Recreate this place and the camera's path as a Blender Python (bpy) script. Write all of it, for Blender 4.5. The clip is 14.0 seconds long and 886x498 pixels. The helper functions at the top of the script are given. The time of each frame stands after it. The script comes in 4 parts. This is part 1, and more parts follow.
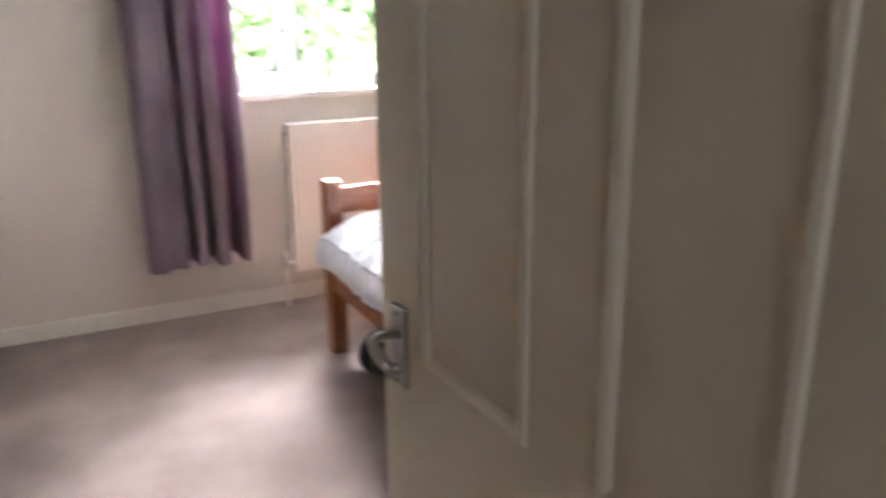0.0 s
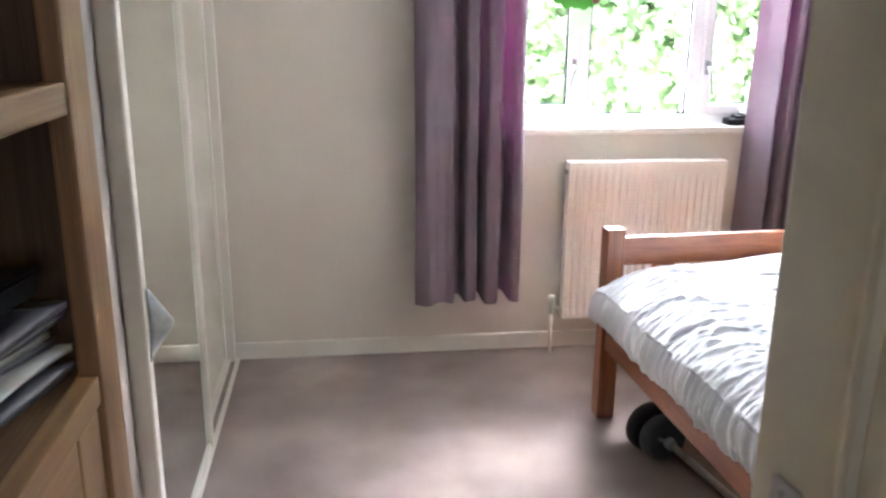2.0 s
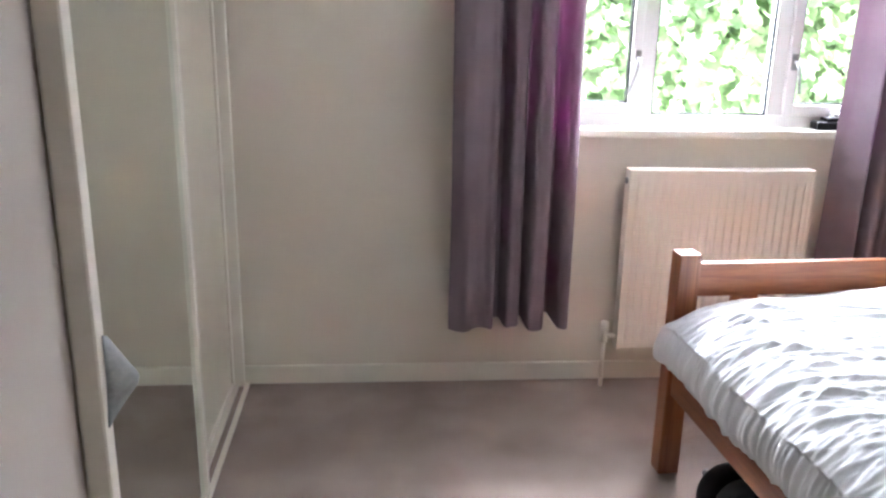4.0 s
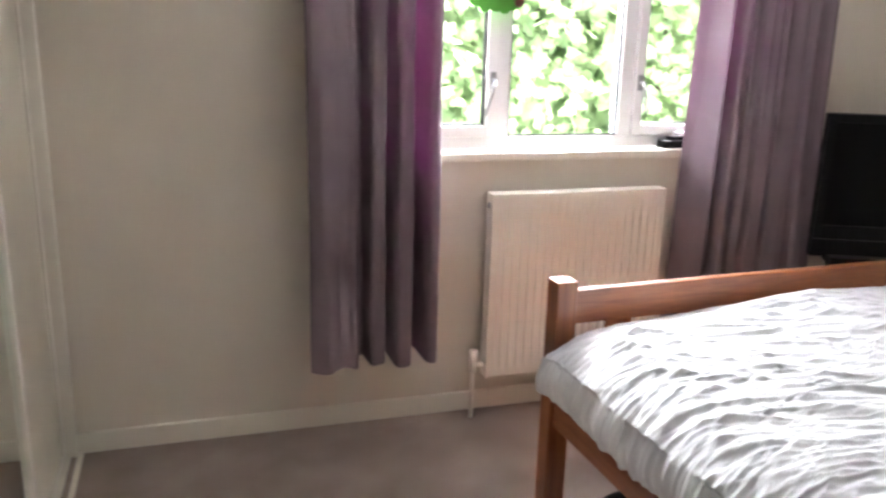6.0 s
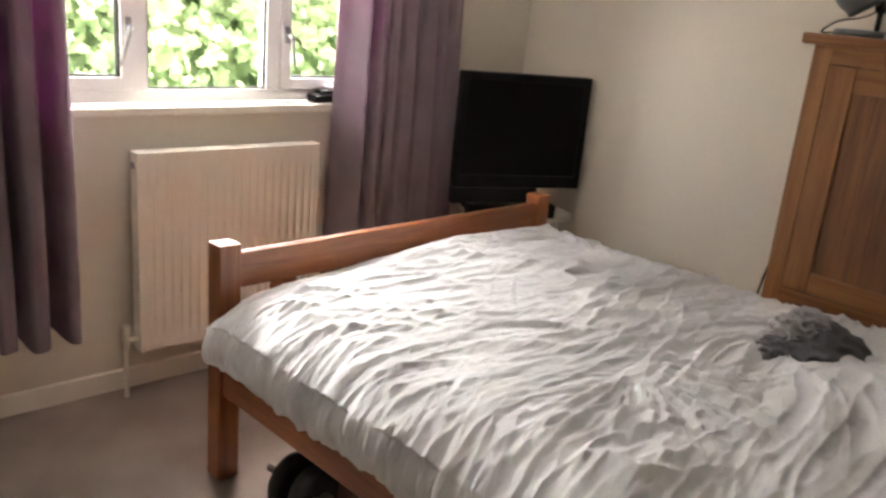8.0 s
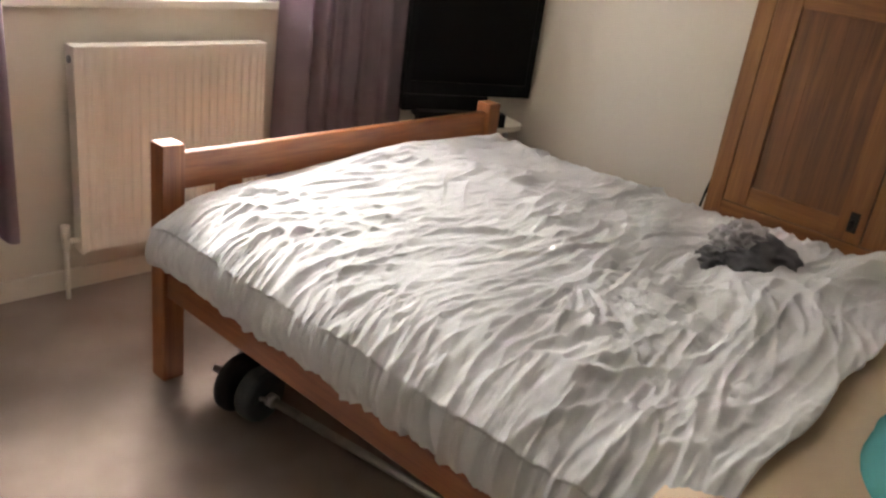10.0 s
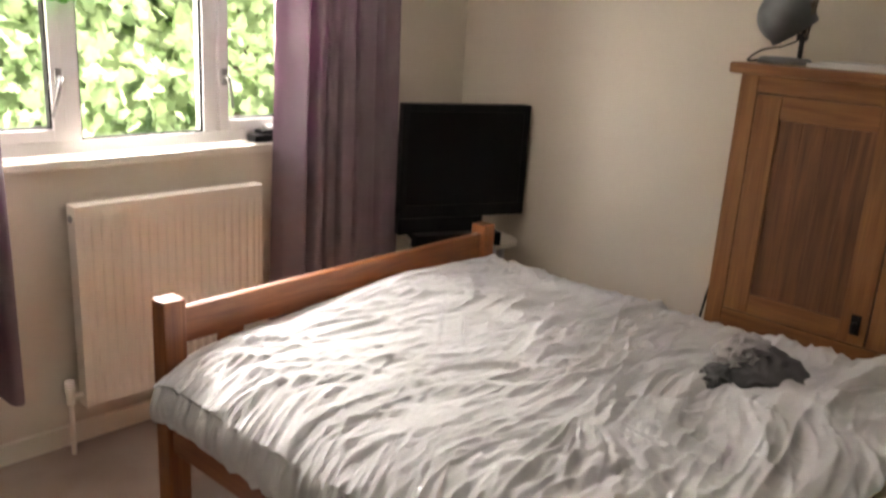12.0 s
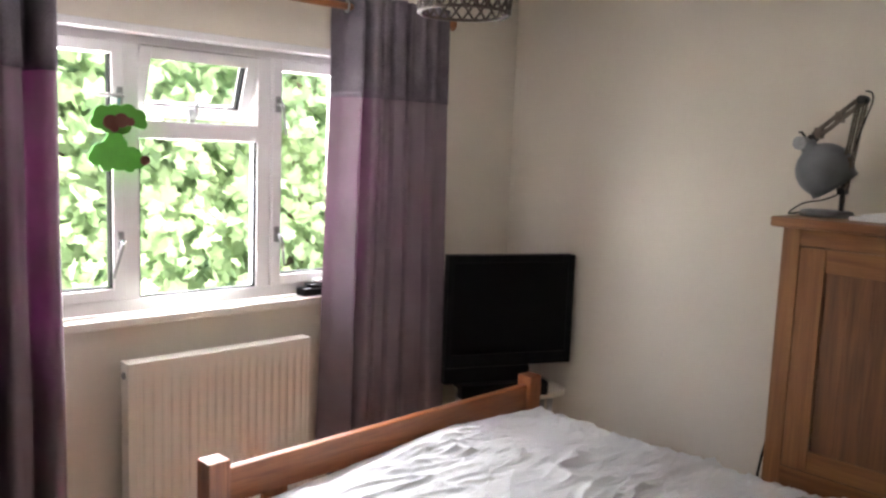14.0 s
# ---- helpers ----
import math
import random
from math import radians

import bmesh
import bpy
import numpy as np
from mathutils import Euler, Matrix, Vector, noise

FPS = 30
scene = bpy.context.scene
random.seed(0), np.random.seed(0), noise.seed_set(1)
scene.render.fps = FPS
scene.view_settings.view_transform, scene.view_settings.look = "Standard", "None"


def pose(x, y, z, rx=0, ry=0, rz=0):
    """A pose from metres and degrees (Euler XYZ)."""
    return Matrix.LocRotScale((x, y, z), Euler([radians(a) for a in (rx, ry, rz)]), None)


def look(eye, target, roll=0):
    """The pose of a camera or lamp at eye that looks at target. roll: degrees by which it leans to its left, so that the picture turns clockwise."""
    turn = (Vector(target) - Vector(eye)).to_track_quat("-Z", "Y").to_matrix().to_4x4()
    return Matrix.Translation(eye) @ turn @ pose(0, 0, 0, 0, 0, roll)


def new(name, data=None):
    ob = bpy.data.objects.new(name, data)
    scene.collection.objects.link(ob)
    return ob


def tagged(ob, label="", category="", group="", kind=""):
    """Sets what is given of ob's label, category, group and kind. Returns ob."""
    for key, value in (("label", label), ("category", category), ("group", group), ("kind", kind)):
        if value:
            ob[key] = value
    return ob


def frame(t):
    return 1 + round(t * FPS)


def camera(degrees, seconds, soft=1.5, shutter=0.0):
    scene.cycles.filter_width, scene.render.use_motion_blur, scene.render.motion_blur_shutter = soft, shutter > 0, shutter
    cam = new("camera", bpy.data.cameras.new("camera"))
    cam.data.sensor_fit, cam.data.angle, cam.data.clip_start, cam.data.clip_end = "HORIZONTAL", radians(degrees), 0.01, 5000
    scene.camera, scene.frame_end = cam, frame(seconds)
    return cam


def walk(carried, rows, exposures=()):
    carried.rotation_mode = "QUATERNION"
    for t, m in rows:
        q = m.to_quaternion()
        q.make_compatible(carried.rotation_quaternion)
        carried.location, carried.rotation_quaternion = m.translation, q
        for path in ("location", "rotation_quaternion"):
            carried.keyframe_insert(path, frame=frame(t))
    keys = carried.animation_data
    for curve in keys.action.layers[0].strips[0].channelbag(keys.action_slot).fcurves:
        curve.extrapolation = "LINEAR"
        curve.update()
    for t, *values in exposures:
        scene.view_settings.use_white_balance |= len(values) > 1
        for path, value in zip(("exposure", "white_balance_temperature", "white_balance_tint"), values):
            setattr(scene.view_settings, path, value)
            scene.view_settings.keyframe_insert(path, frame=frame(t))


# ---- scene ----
cam = camera(57.0, 14.0, soft=2.5, shutter=0.5)
PATH = [
    (0, (0.125, 0.567, 1.451), (0.939, 2.292, 0.85), -0.5),
    (0.5, (0.142, 0.577, 1.462), (0.553, 2.456, 0.915), -1.8),
    (1, (0.135, 0.608, 1.453), (0.389, 2.522, 0.931), -1.3),
    (1.5, (0.119, 0.745, 1.441), (0.356, 2.657, 0.902), -0.3),
    (2, (0.104, 0.88, 1.461), (0.349, 2.789, 0.919), 0.5),
    (2.5, (0.125, 1.023, 1.464), (0.31, 2.939, 0.922), 1.5),
    (2.7, (0.16, 1.089, 1.461), (0.302, 3.008, 0.916), 1.3),
    (4.8, (0.109, 1.435, 1.426), (0.319, 3.341, 0.855), 0.6),
    (5, (0.072, 1.466, 1.456), (0.356, 3.364, 0.892), 0.7),
    (5.5, (0.07, 1.506, 1.447), (0.5, 3.39, 0.932), 0.3),
    (6, (0.043, 1.544, 1.449), (0.625, 3.385, 0.926), 1.6),
    (6.5, (0.001, 1.564, 1.446), (0.814, 3.315, 0.924), 2.9),
    (7, (0.038, 1.608, 1.44), (1.047, 3.256, 0.924), 3.2),
    (7.5, (0.034, 1.616, 1.452), (1.229, 3.126, 0.911), 4.6),
    (8, (0.03, 1.63, 1.447), (1.342, 3.022, 0.863), 5.3),
    (8.5, (0.04, 1.637, 1.45), (1.414, 2.931, 0.788), 5.9),
    (8.7, (0.043, 1.632, 1.442), (1.429, 2.898, 0.753), 6.3),
    (10.8, (0.023, 1.622, 1.43), (1.384, 2.864, 0.651), 8.3),
    (11, (0.031, 1.627, 1.447), (1.402, 2.879, 0.704), 7.4),
    (11.5, (0.047, 1.633, 1.498), (1.434, 2.913, 0.839), 5.1),
    (12, (0.049, 1.637, 1.545), (1.449, 2.952, 0.989), 3.5),
    (12.5, (0.059, 1.632, 1.571), (1.467, 2.991, 1.158), 2.4),
    (13, (0.058, 1.626, 1.604), (1.461, 3.017, 1.292), 1.2),
    (13.5, (0.064, 1.62, 1.625), (1.45, 3.037, 1.359), 1.2),
    (14, (0.055, 1.617, 1.626), (1.401, 3.076, 1.379), 2.2),
]
EXPOSURES = [(0, 5.05, 6200, 24), (1, 5.17, 6000, 19), (2.5, 5.0, 6000, 19), (5, 4.68, 6050, 19), (6.5, 4.38, 6950, 20), (7.5, 4.08, 7500, 21), (8.5, 4.08, 7300, 20), (11, 4.18, 7600, 20), (11.5, 4.0, 7600, 21), (12.5, 3.92, 7900, 23), (14, 3.97, 6750, 21)]
walk(cam, [(t, look(eye, target, roll)) for t, eye, target, roll in PATH], EXPOSURES)

# ---- light ----
world = bpy.data.worlds.new("sky")
scene.world = world
world.use_nodes = True
wn = world.node_tree
sky = wn.nodes.new("ShaderNodeTexSky")
sky.sky_type = "NISHITA"
sky.sun_disc = False
sky.sun_elevation = radians(39)
sky.sun_rotation = radians(200)
sky.air_density, sky.dust_density = 1.0, 2.5
wn.links.new(sky.outputs[0], wn.nodes["Background"].inputs[0])
wn.nodes["Background"].inputs[1].default_value = 0.15

sun_data = bpy.data.lights.new("sun", "SUN")
sun_data.energy, sun_data.angle, sun_data.color = 1.7, radians(12), (1.0, 0.96, 0.88)
sun = new("sun", sun_data)
sun.matrix_world = look((0, 0, 0), (0.25, 0.74, -0.63))

# unseen lamps for the bright sky round the trees, above and beside the view
def unseen_lamp(eye, target, w, h, watts):
    lamp = bpy.data.lights.new("unseen_area_lamp", "AREA")
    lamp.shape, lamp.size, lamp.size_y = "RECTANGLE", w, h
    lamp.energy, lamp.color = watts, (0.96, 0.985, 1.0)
    new("unseen_area_lamp", lamp).matrix_world = look(eye, target)


unseen_lamp((2.25, 6.3, 3.25), (1.42, 4.3, 1.45), 1.8, 1.2, 32.0)
unseen_lamp((-0.5, 5.0, 1.8), (1.6, 4.25, 1.4), 1.6, 1.8, 7.5)
unseen_lamp((3.95, 5.35, 2.5), (1.2, 4.0, 1.3), 2.0, 2.2, 24.0)
# unseen lamp added below the view, for light thrown up by the garden
unseen_lamp((1.42, 6.6, -0.55), (1.42, 4.2, 1.7), 3.2, 1.5, 68.0)
# unseen fill lamp added in a landing recess, to brighten the open door
unseen_lamp((0.25, -0.88, 1.5), (0.25, 0.5, 1.35), 0.8, 0.9, 0.15)


# ---- helpers of this scene ----
def material(name, rgb, rough=0.7, metal=0.0, var=0.12, scale=6.0, grain=0.0, gscale=150.0, stretch=(1, 1, 1),
             dark=None, coat=0.0, spec=0.5):
    """A painted or plain surface: colour that drifts at two scales, and a fine relief."""
    m = bpy.data.materials.new(name)
    m.use_nodes = True
    nt = m.node_tree
    b = nt.nodes["Principled BSDF"]
    b.inputs["Roughness"].default_value, b.inputs["Metallic"].default_value = rough, metal
    b.inputs["Coat Weight"].default_value = coat
    b.inputs["Specular IOR Level"].default_value = spec
    tc = nt.nodes.new("ShaderNodeTexCoord")
    mp = nt.nodes.new("ShaderNodeMapping")
    mp.inputs["Scale"].default_value = stretch
    nt.links.new(tc.outputs["Object"], mp.inputs[0])
    n1 = nt.nodes.new("ShaderNodeTexNoise")
    n1.inputs["Scale"].default_value, n1.inputs["Detail"].default_value = scale, 5
    n2 = nt.nodes.new("ShaderNodeTexNoise")
    n2.inputs["Scale"].default_value, n2.inputs["Detail"].default_value = gscale, 3
    nt.links.new(mp.outputs[0], n1.inputs[0])
    nt.links.new(mp.outputs[0], n2.inputs[0])
    ad = nt.nodes.new("ShaderNodeMath")
    ad.operation = "MULTIPLY_ADD"
    ad.inputs[1].default_value = 0.3
    nt.links.new(n2.outputs[0], ad.inputs[0])
    nt.links.new(n1.outputs[0], ad.inputs[2])
    ramp = nt.nodes.new("ShaderNodeValToRGB")
    d = dark if dark else tuple(c * (1 - 2 * var) for c in rgb)
    ramp.color_ramp.elements[0].position, ramp.color_ramp.elements[1].position = 0.42, 0.85
    ramp.color_ramp.elements[0].color, ramp.color_ramp.elements[1].color = (*d, 1), (*rgb, 1)
    nt.links.new(ad.outputs[0], ramp.inputs[0])
    nt.links.new(ramp.outputs[0], b.inputs["Base Color"])
    if grain:
        bump = nt.nodes.new("ShaderNodeBump")
        bump.inputs["Strength"].default_value, bump.inputs["Distance"].default_value = grain, 0.004
        nt.links.new(n2.outputs[0], bump.inputs["Height"])
        nt.links.new(bump.outputs[0], b.inputs["Normal"])
    return m


WOODS = {}


def wood(kind, axis):
    """Grained wood whose fibres run along the axis."""
    if (kind, axis) in WOODS:
        return WOODS[kind, axis]
    light, dark, rough, coat = {
        "pine": ((0.37, 0.125, 0.040), (0.20, 0.058, 0.017), 0.4, 0.25),
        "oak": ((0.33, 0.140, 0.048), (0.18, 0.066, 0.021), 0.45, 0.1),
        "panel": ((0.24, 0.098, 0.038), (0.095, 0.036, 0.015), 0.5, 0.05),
        "pale": ((0.46, 0.275, 0.125), (0.30, 0.155, 0.065), 0.5, 0.05),
        "brown": ((0.23, 0.13, 0.065), (0.13, 0.07, 0.033), 0.55, 0.0)}[kind]
    m = bpy.data.materials.new("wood_" + kind)
    m.use_nodes = True
    nt = m.node_tree
    b = nt.nodes["Principled BSDF"]
    b.inputs["Roughness"].default_value, b.inputs["Coat Weight"].default_value = rough, coat
    tc = nt.nodes.new("ShaderNodeTexCoord")
    info = nt.nodes.new("ShaderNodeObjectInfo")
    off = nt.nodes.new("ShaderNodeVectorMath")
    off.operation = "MULTIPLY_ADD"
    off.inputs[1].default_value = (3.1, 2.7, 4.3)
    nt.links.new(info.outputs["Random"], off.inputs[0])
    nt.links.new(tc.outputs["Object"], off.inputs[2])
    mp = nt.nodes.new("ShaderNodeMapping")
    mp.inputs["Scale"].default_value = [1.2 if i == axis else 16 for i in range(3)]
    nt.links.new(off.outputs[0], mp.inputs[0])
    n = nt.nodes.new("ShaderNodeTexNoise")
    n.inputs["Scale"].default_value, n.inputs["Detail"].default_value = 1.3, 4
    n.inputs["Distortion"].default_value = 1.2
    nt.links.new(mp.outputs[0], n.inputs[0])
    mp2 = nt.nodes.new("ShaderNodeMapping")
    mp2.inputs["Scale"].default_value = [4 if i == axis else 150 for i in range(3)]
    nt.links.new(off.outputs[0], mp2.inputs[0])
    n2 = nt.nodes.new("ShaderNodeTexNoise")
    n2.inputs["Scale"].default_value, n2.inputs["Detail"].default_value = 1.5, 3
    nt.links.new(mp2.outputs[0], n2.inputs[0])
    ad = nt.nodes.new("ShaderNodeMath")
    ad.operation = "MULTIPLY_ADD"
    ad.inputs[1].default_value = 0.45
    nt.links.new(n2.outputs[0], ad.inputs[0])
    nt.links.new(n.outputs[0], ad.inputs[2])
    ramp = nt.nodes.new("ShaderNodeValToRGB")
    ramp.color_ramp.elements[0].position, ramp.color_ramp.elements[1].position = 0.5, 0.92
    ramp.color_ramp.elements[0].color, ramp.color_ramp.elements[1].color = (*dark, 1), (*light, 1)
    nt.links.new(ad.outputs[0], ramp.inputs[0])
    nt.links.new(ramp.outputs[0], b.inputs["Base Color"])
    bump = nt.nodes.new("ShaderNodeBump")
    bump.inputs["Strength"].default_value, bump.inputs["Distance"].default_value = 0.25, 0.002
    nt.links.new(n2.outputs[0], bump.inputs["Height"])
    nt.links.new(bump.outputs[0], b.inputs["Normal"])
    WOODS[kind, axis] = m
    return m


def cloth(name, rgb, through_rgb=None, share=0.0, weave=900.0, var=0.1, sheen=0.0):
    """Woven cloth; with a share, light also passes through it."""
    m = material(name, rgb, 0.9, var=var, scale=5, grain=0.35, gscale=weave, spec=0.2)
    nt = m.node_tree
    b = nt.nodes["Principled BSDF"]
    b.inputs["Sheen Weight"].default_value = sheen
    if share:
        t = nt.nodes.new("ShaderNodeBsdfTranslucent")
        t.inputs[0].default_value = (*through_rgb, 1)
        mix = nt.nodes.new("ShaderNodeMixShader")
        mix.inputs[0].default_value = share
        nt.links.new(b.outputs[0], mix.inputs[1])
        nt.links.new(t.outputs[0], mix.inputs[2])
        nt.links.new(mix.outputs[0], nt.nodes["Material Output"].inputs[0])
    return m


def bx(bm, x0, x1, y0, y1, z0, z1, bevel=0.0, f=None):
    """A box, with its edges eased; f turns its corners into places of the world."""
    made = bmesh.ops.create_cube(bm, size=1)["verts"]
    for v in made:
        v.co = Vector((x0 + (v.co.x + .5) * (x1 - x0), y0 + (v.co.y + .5) * (y1 - y0), z0 + (v.co.z + .5) * (z1 - z0)))
    if bevel:
        es = list({e for v in made for e in v.link_edges})
        made = list({v for face in bmesh.ops.bevel(bm, geom=es, offset=bevel, segments=2, profile=0.6, affect="EDGES")["faces"]
                     for v in face.verts})
    if f:
        for v in made:
            v.co = f(v.co.x, v.co.y, v.co.z)
    return made


def tube(bm, pts, r, seg=10, cap=True):
    """A round bar along the points; r is one radius or one for each point."""
    pts = [Vector(p) for p in pts]
    rs = r if isinstance(r, (list, tuple)) else [r] * len(pts)
    rings = []
    for i, p in enumerate(pts):
        d = (pts[min(i + 1, len(pts) - 1)] - pts[max(i - 1, 0)]).normalized()
        a = d.orthogonal().normalized() if not rings else (side - side.dot(d) * d).normalized()
        side = a
        c = d.cross(a)
        rings.append([bm.verts.new(p + rs[i] * (math.cos(k * math.tau / seg) * a + math.sin(k * math.tau / seg) * c)) for k in range(seg)])
    for q, w in zip(rings, rings[1:]):
        for k in range(seg):
            bm.faces.new((q[k], q[(k + 1) % seg], w[(k + 1) % seg], w[k])).smooth = True
    if cap:
        bm.faces.new(rings[0][::-1])
        bm.faces.new(rings[-1])


def sheet(bm, nu, nv, f, closed=False):
    """A grid of places f(u, v), u and v from 0 to 1."""
    vs = [[bm.verts.new(f(i / nu, j / nv)) for j in range(nv + 1)] for i in range(nu + 1)]
    for i in range(nu):
        for j in range(nv):
            bm.faces.new((vs[i][j], vs[i + 1][j], vs[i + 1][j + 1], vs[i][j + 1])).smooth = True
    return vs


def mesh_of(bm, name, m, normals=True):
    if normals:
        bmesh.ops.recalc_face_normals(bm, faces=bm.faces)
    me = bpy.data.meshes.new(name)
    bm.to_mesh(me)
    bm.free()
    me.materials.append(m)
    return me


BASES = {}


def thing(name, label, category, base, group="", kind=""):
    ob = tagged(new(name), label, category, group, kind)
    ob.location = base
    BASES[ob] = Vector(base)
    return ob


def part(name, bm, m, parent, label="", normals=True):
    ob = new(name, mesh_of(bm, name, m, normals))
    ob.parent = parent
    if parent in BASES:
        ob.matrix_parent_inverse = Matrix.Translation(-BASES[parent])
    if label:
        ob["label"] = label
    return ob


def solid(name, bm, m, label, category="", kind="structure"):
    return tagged(new(name, mesh_of(bm, name, m)), label, category or name.split("_")[0], kind=kind)


def boxes(rows, bevel=0.0, f=None):
    bm = bmesh.new()
    for r in rows:
        bx(bm, *r, bevel, f)
    return bm


# ---- materials ----
WALL = material("wall_paint", (0.72, 0.66, 0.56), 0.85, var=0.03, scale=1.5, grain=0.12, gscale=220)
WHITE_CEIL = material("ceiling_paint", (0.82, 0.81, 0.78), 0.9, var=0.02, grain=0.1)
GLOSS = material("white_gloss", (0.80, 0.765, 0.67), 0.35, var=0.03, scale=3)
UPVC = material("white_plastic", (0.83, 0.82, 0.82), 0.3, var=0.02)
ENAMEL = material("radiator_enamel", (0.82, 0.775, 0.69), 0.35, var=0.02, scale=2)
DOORP = material("door_paint", (0.735, 0.70, 0.55), 0.45, var=0.03, scale=2, grain=0.05)
CREAM = material("cream_panel", (0.74, 0.70, 0.58), 0.4, var=0.03)
CHROME = material("brushed_chrome", (0.55, 0.55, 0.54), 0.32, 1.0, var=0.08, scale=40)
STEEL = material("dull_steel", (0.42, 0.42, 0.42), 0.35, 1.0, var=0.15, scale=30)
BRONZE = material("bronzed_metal", (0.20, 0.165, 0.13), 0.45, 0.7, var=0.25, scale=40)
LAMPGREY = material("lamp_grey", (0.17, 0.185, 0.195), 0.4, 0.35, var=0.1, scale=20)
IRON = material("black_iron", (0.03, 0.028, 0.026), 0.5, 0.6, var=0.2, scale=60)
BLACK = material("black_plastic", (0.013, 0.013, 0.014), 0.45, var=0.2, scale=20, spec=0.12)
SCREEN = material("dark_screen", (0.005, 0.005, 0.006), 0.3, var=0.1, spec=0.15)
RUBBER = material("black_rubber", (0.018, 0.018, 0.02), 0.7, var=0.2, scale=40, grain=0.2)
GREYPLATE = material("grey_plate", (0.075, 0.085, 0.088), 0.6, var=0.15, scale=30, grain=0.2)
CURTAIN = cloth("curtain_cloth", (0.235, 0.187, 0.208), (0.62, 0.11, 0.42), 0.007, weave=700)
# the weave is open enough to see the bright window through it
cn = CURTAIN.node_tree
open_weave = cn.nodes.new("ShaderNodeBsdfTransparent")
open_weave.inputs[0].default_value = (0.62, 0.07, 0.44, 1)
weave_mix = cn.nodes.new("ShaderNodeMixShader")
weave_mix.inputs[0].default_value = 0.042
cn.links.new(cn.nodes["Material Output"].inputs[0].links[0].from_socket, weave_mix.inputs[1])
cn.links.new(open_weave.outputs[0], weave_mix.inputs[2])
cn.links.new(weave_mix.outputs[0], cn.nodes["Material Output"].inputs[0])
BAND = cloth("curtain_band", (0.19, 0.16, 0.185), weave=160, var=0.3)
COTTON = cloth("white_cotton", (0.675, 0.69, 0.70), weave=500, var=0.04)
SHEET = cloth("tan_sheet", (0.78, 0.62, 0.46), weave=500, var=0.06)
TEAL = cloth("teal_cloth", (0.10, 0.42, 0.43), weave=500, var=0.1)
GREYCLOTH = cloth("grey_cloth", (0.18, 0.185, 0.195), weave=300, var=0.25)
LINING = cloth("pale_grey_cloth", (0.5, 0.49, 0.5), weave=300, var=0.3)
CUFF = material("patterned_cuff", (0.28, 0.27, 0.27), 0.9, dark=(0.02, 0.02, 0.022), scale=60, gscale=200, grain=0.3)
PAPER = material("paper_white", (0.75, 0.75, 0.74), 0.7, var=0.05)
FILM = material("clear_film", (0.15, 0.16, 0.19), 0.15, var=0.15, scale=9)
CARD = material("grey_card", (0.42, 0.45, 0.45), 0.5, var=0.2, scale=25)
TOYGREEN = material("toy_green", (0.10, 0.42, 0.05), 0.5, var=0.1, scale=20)
TOYRED = material("toy_brown_red", (0.15, 0.045, 0.03), 0.5, var=0.15, scale=20)
RATTAN = material("dark_rattan", (0.06, 0.032, 0.02), 0.6, var=0.3, scale=60)
BARK = material("bark", (0.12, 0.09, 0.065), 0.9, var=0.25, scale=12, grain=0.6, gscale=40)
LAWN = material("lawn", (0.09, 0.13, 0.04), 0.95, var=0.25, scale=0.8, grain=0.6, gscale=30)

MIRROR = bpy.data.materials.new("mirror_glass")
MIRROR.use_nodes = True
mb = MIRROR.node_tree.nodes["Principled BSDF"]
mb.inputs["Base Color"].default_value = (0.80, 0.85, 0.80, 1)
mb.inputs["Metallic"].default_value, mb.inputs["Roughness"].default_value = 1.0, 0.015

GLASS = bpy.data.materials.new("window_glass")
GLASS.use_nodes = True
gb = GLASS.node_tree.nodes["Principled BSDF"]
gb.inputs["Transmission Weight"].default_value, gb.inputs["Roughness"].default_value = 1.0, 0.0
gb.inputs["IOR"].default_value = 1.05
gb.inputs["Base Color"].default_value = (0.97, 0.99, 0.98, 1)

# carpet: brushed pile, with lighter and darker strokes
CARPET = material("carpet", (0.40, 0.315, 0.265), 0.97, dark=(0.19, 0.142, 0.116), scale=2.6, grain=0.9, gscale=420, spec=0.1)

cb = CARPET.node_tree.nodes["Principled BSDF"]
cb.inputs["Sheen Weight"].default_value, cb.inputs["Sheen Roughness"].default_value = 0.32, 0.45

LEAF = bpy.data.materials.new("leaf")
LEAF.use_nodes = True
nt = LEAF.node_tree
geo = nt.nodes.new("ShaderNodeNewGeometry")
lr = nt.nodes.new("ShaderNodeValToRGB")
lr.color_ramp.elements[0].color, lr.color_ramp.elements[1].color = (0.12, 0.19, 0.11, 1), (0.21, 0.27, 0.155, 1)
lp = nt.nodes.new("ShaderNodeTexNoise")
lp.inputs["Scale"].default_value = 1.7
nt.links.new(geo.outputs["Position"], lp.inputs["Vector"])
lmx = nt.nodes.new("ShaderNodeMix")
lmx.inputs[0].default_value = 0.6
nt.links.new(geo.outputs["Random Per Island"], lmx.inputs[2])
nt.links.new(lp.outputs[0], lmx.inputs[3])
nt.links.new(lmx.outputs[0], lr.inputs[0])
nt.links.new(lr.outputs[0], nt.nodes["Principled BSDF"].inputs["Base Color"])
nt.nodes["Principled BSDF"].inputs["Roughness"].default_value = 0.75
nt.nodes["Principled BSDF"].inputs["Specular IOR Level"].default_value = 0.2
ltr = nt.nodes.new("ShaderNodeBsdfTranslucent")
lmul = nt.nodes.new("ShaderNodeMix")
lmul.data_type, lmul.blend_type = "RGBA", "MULTIPLY"
lmul.inputs[0].default_value = 1.0
lmul.inputs[7].default_value = (1.9, 1.85, 1.75, 1)
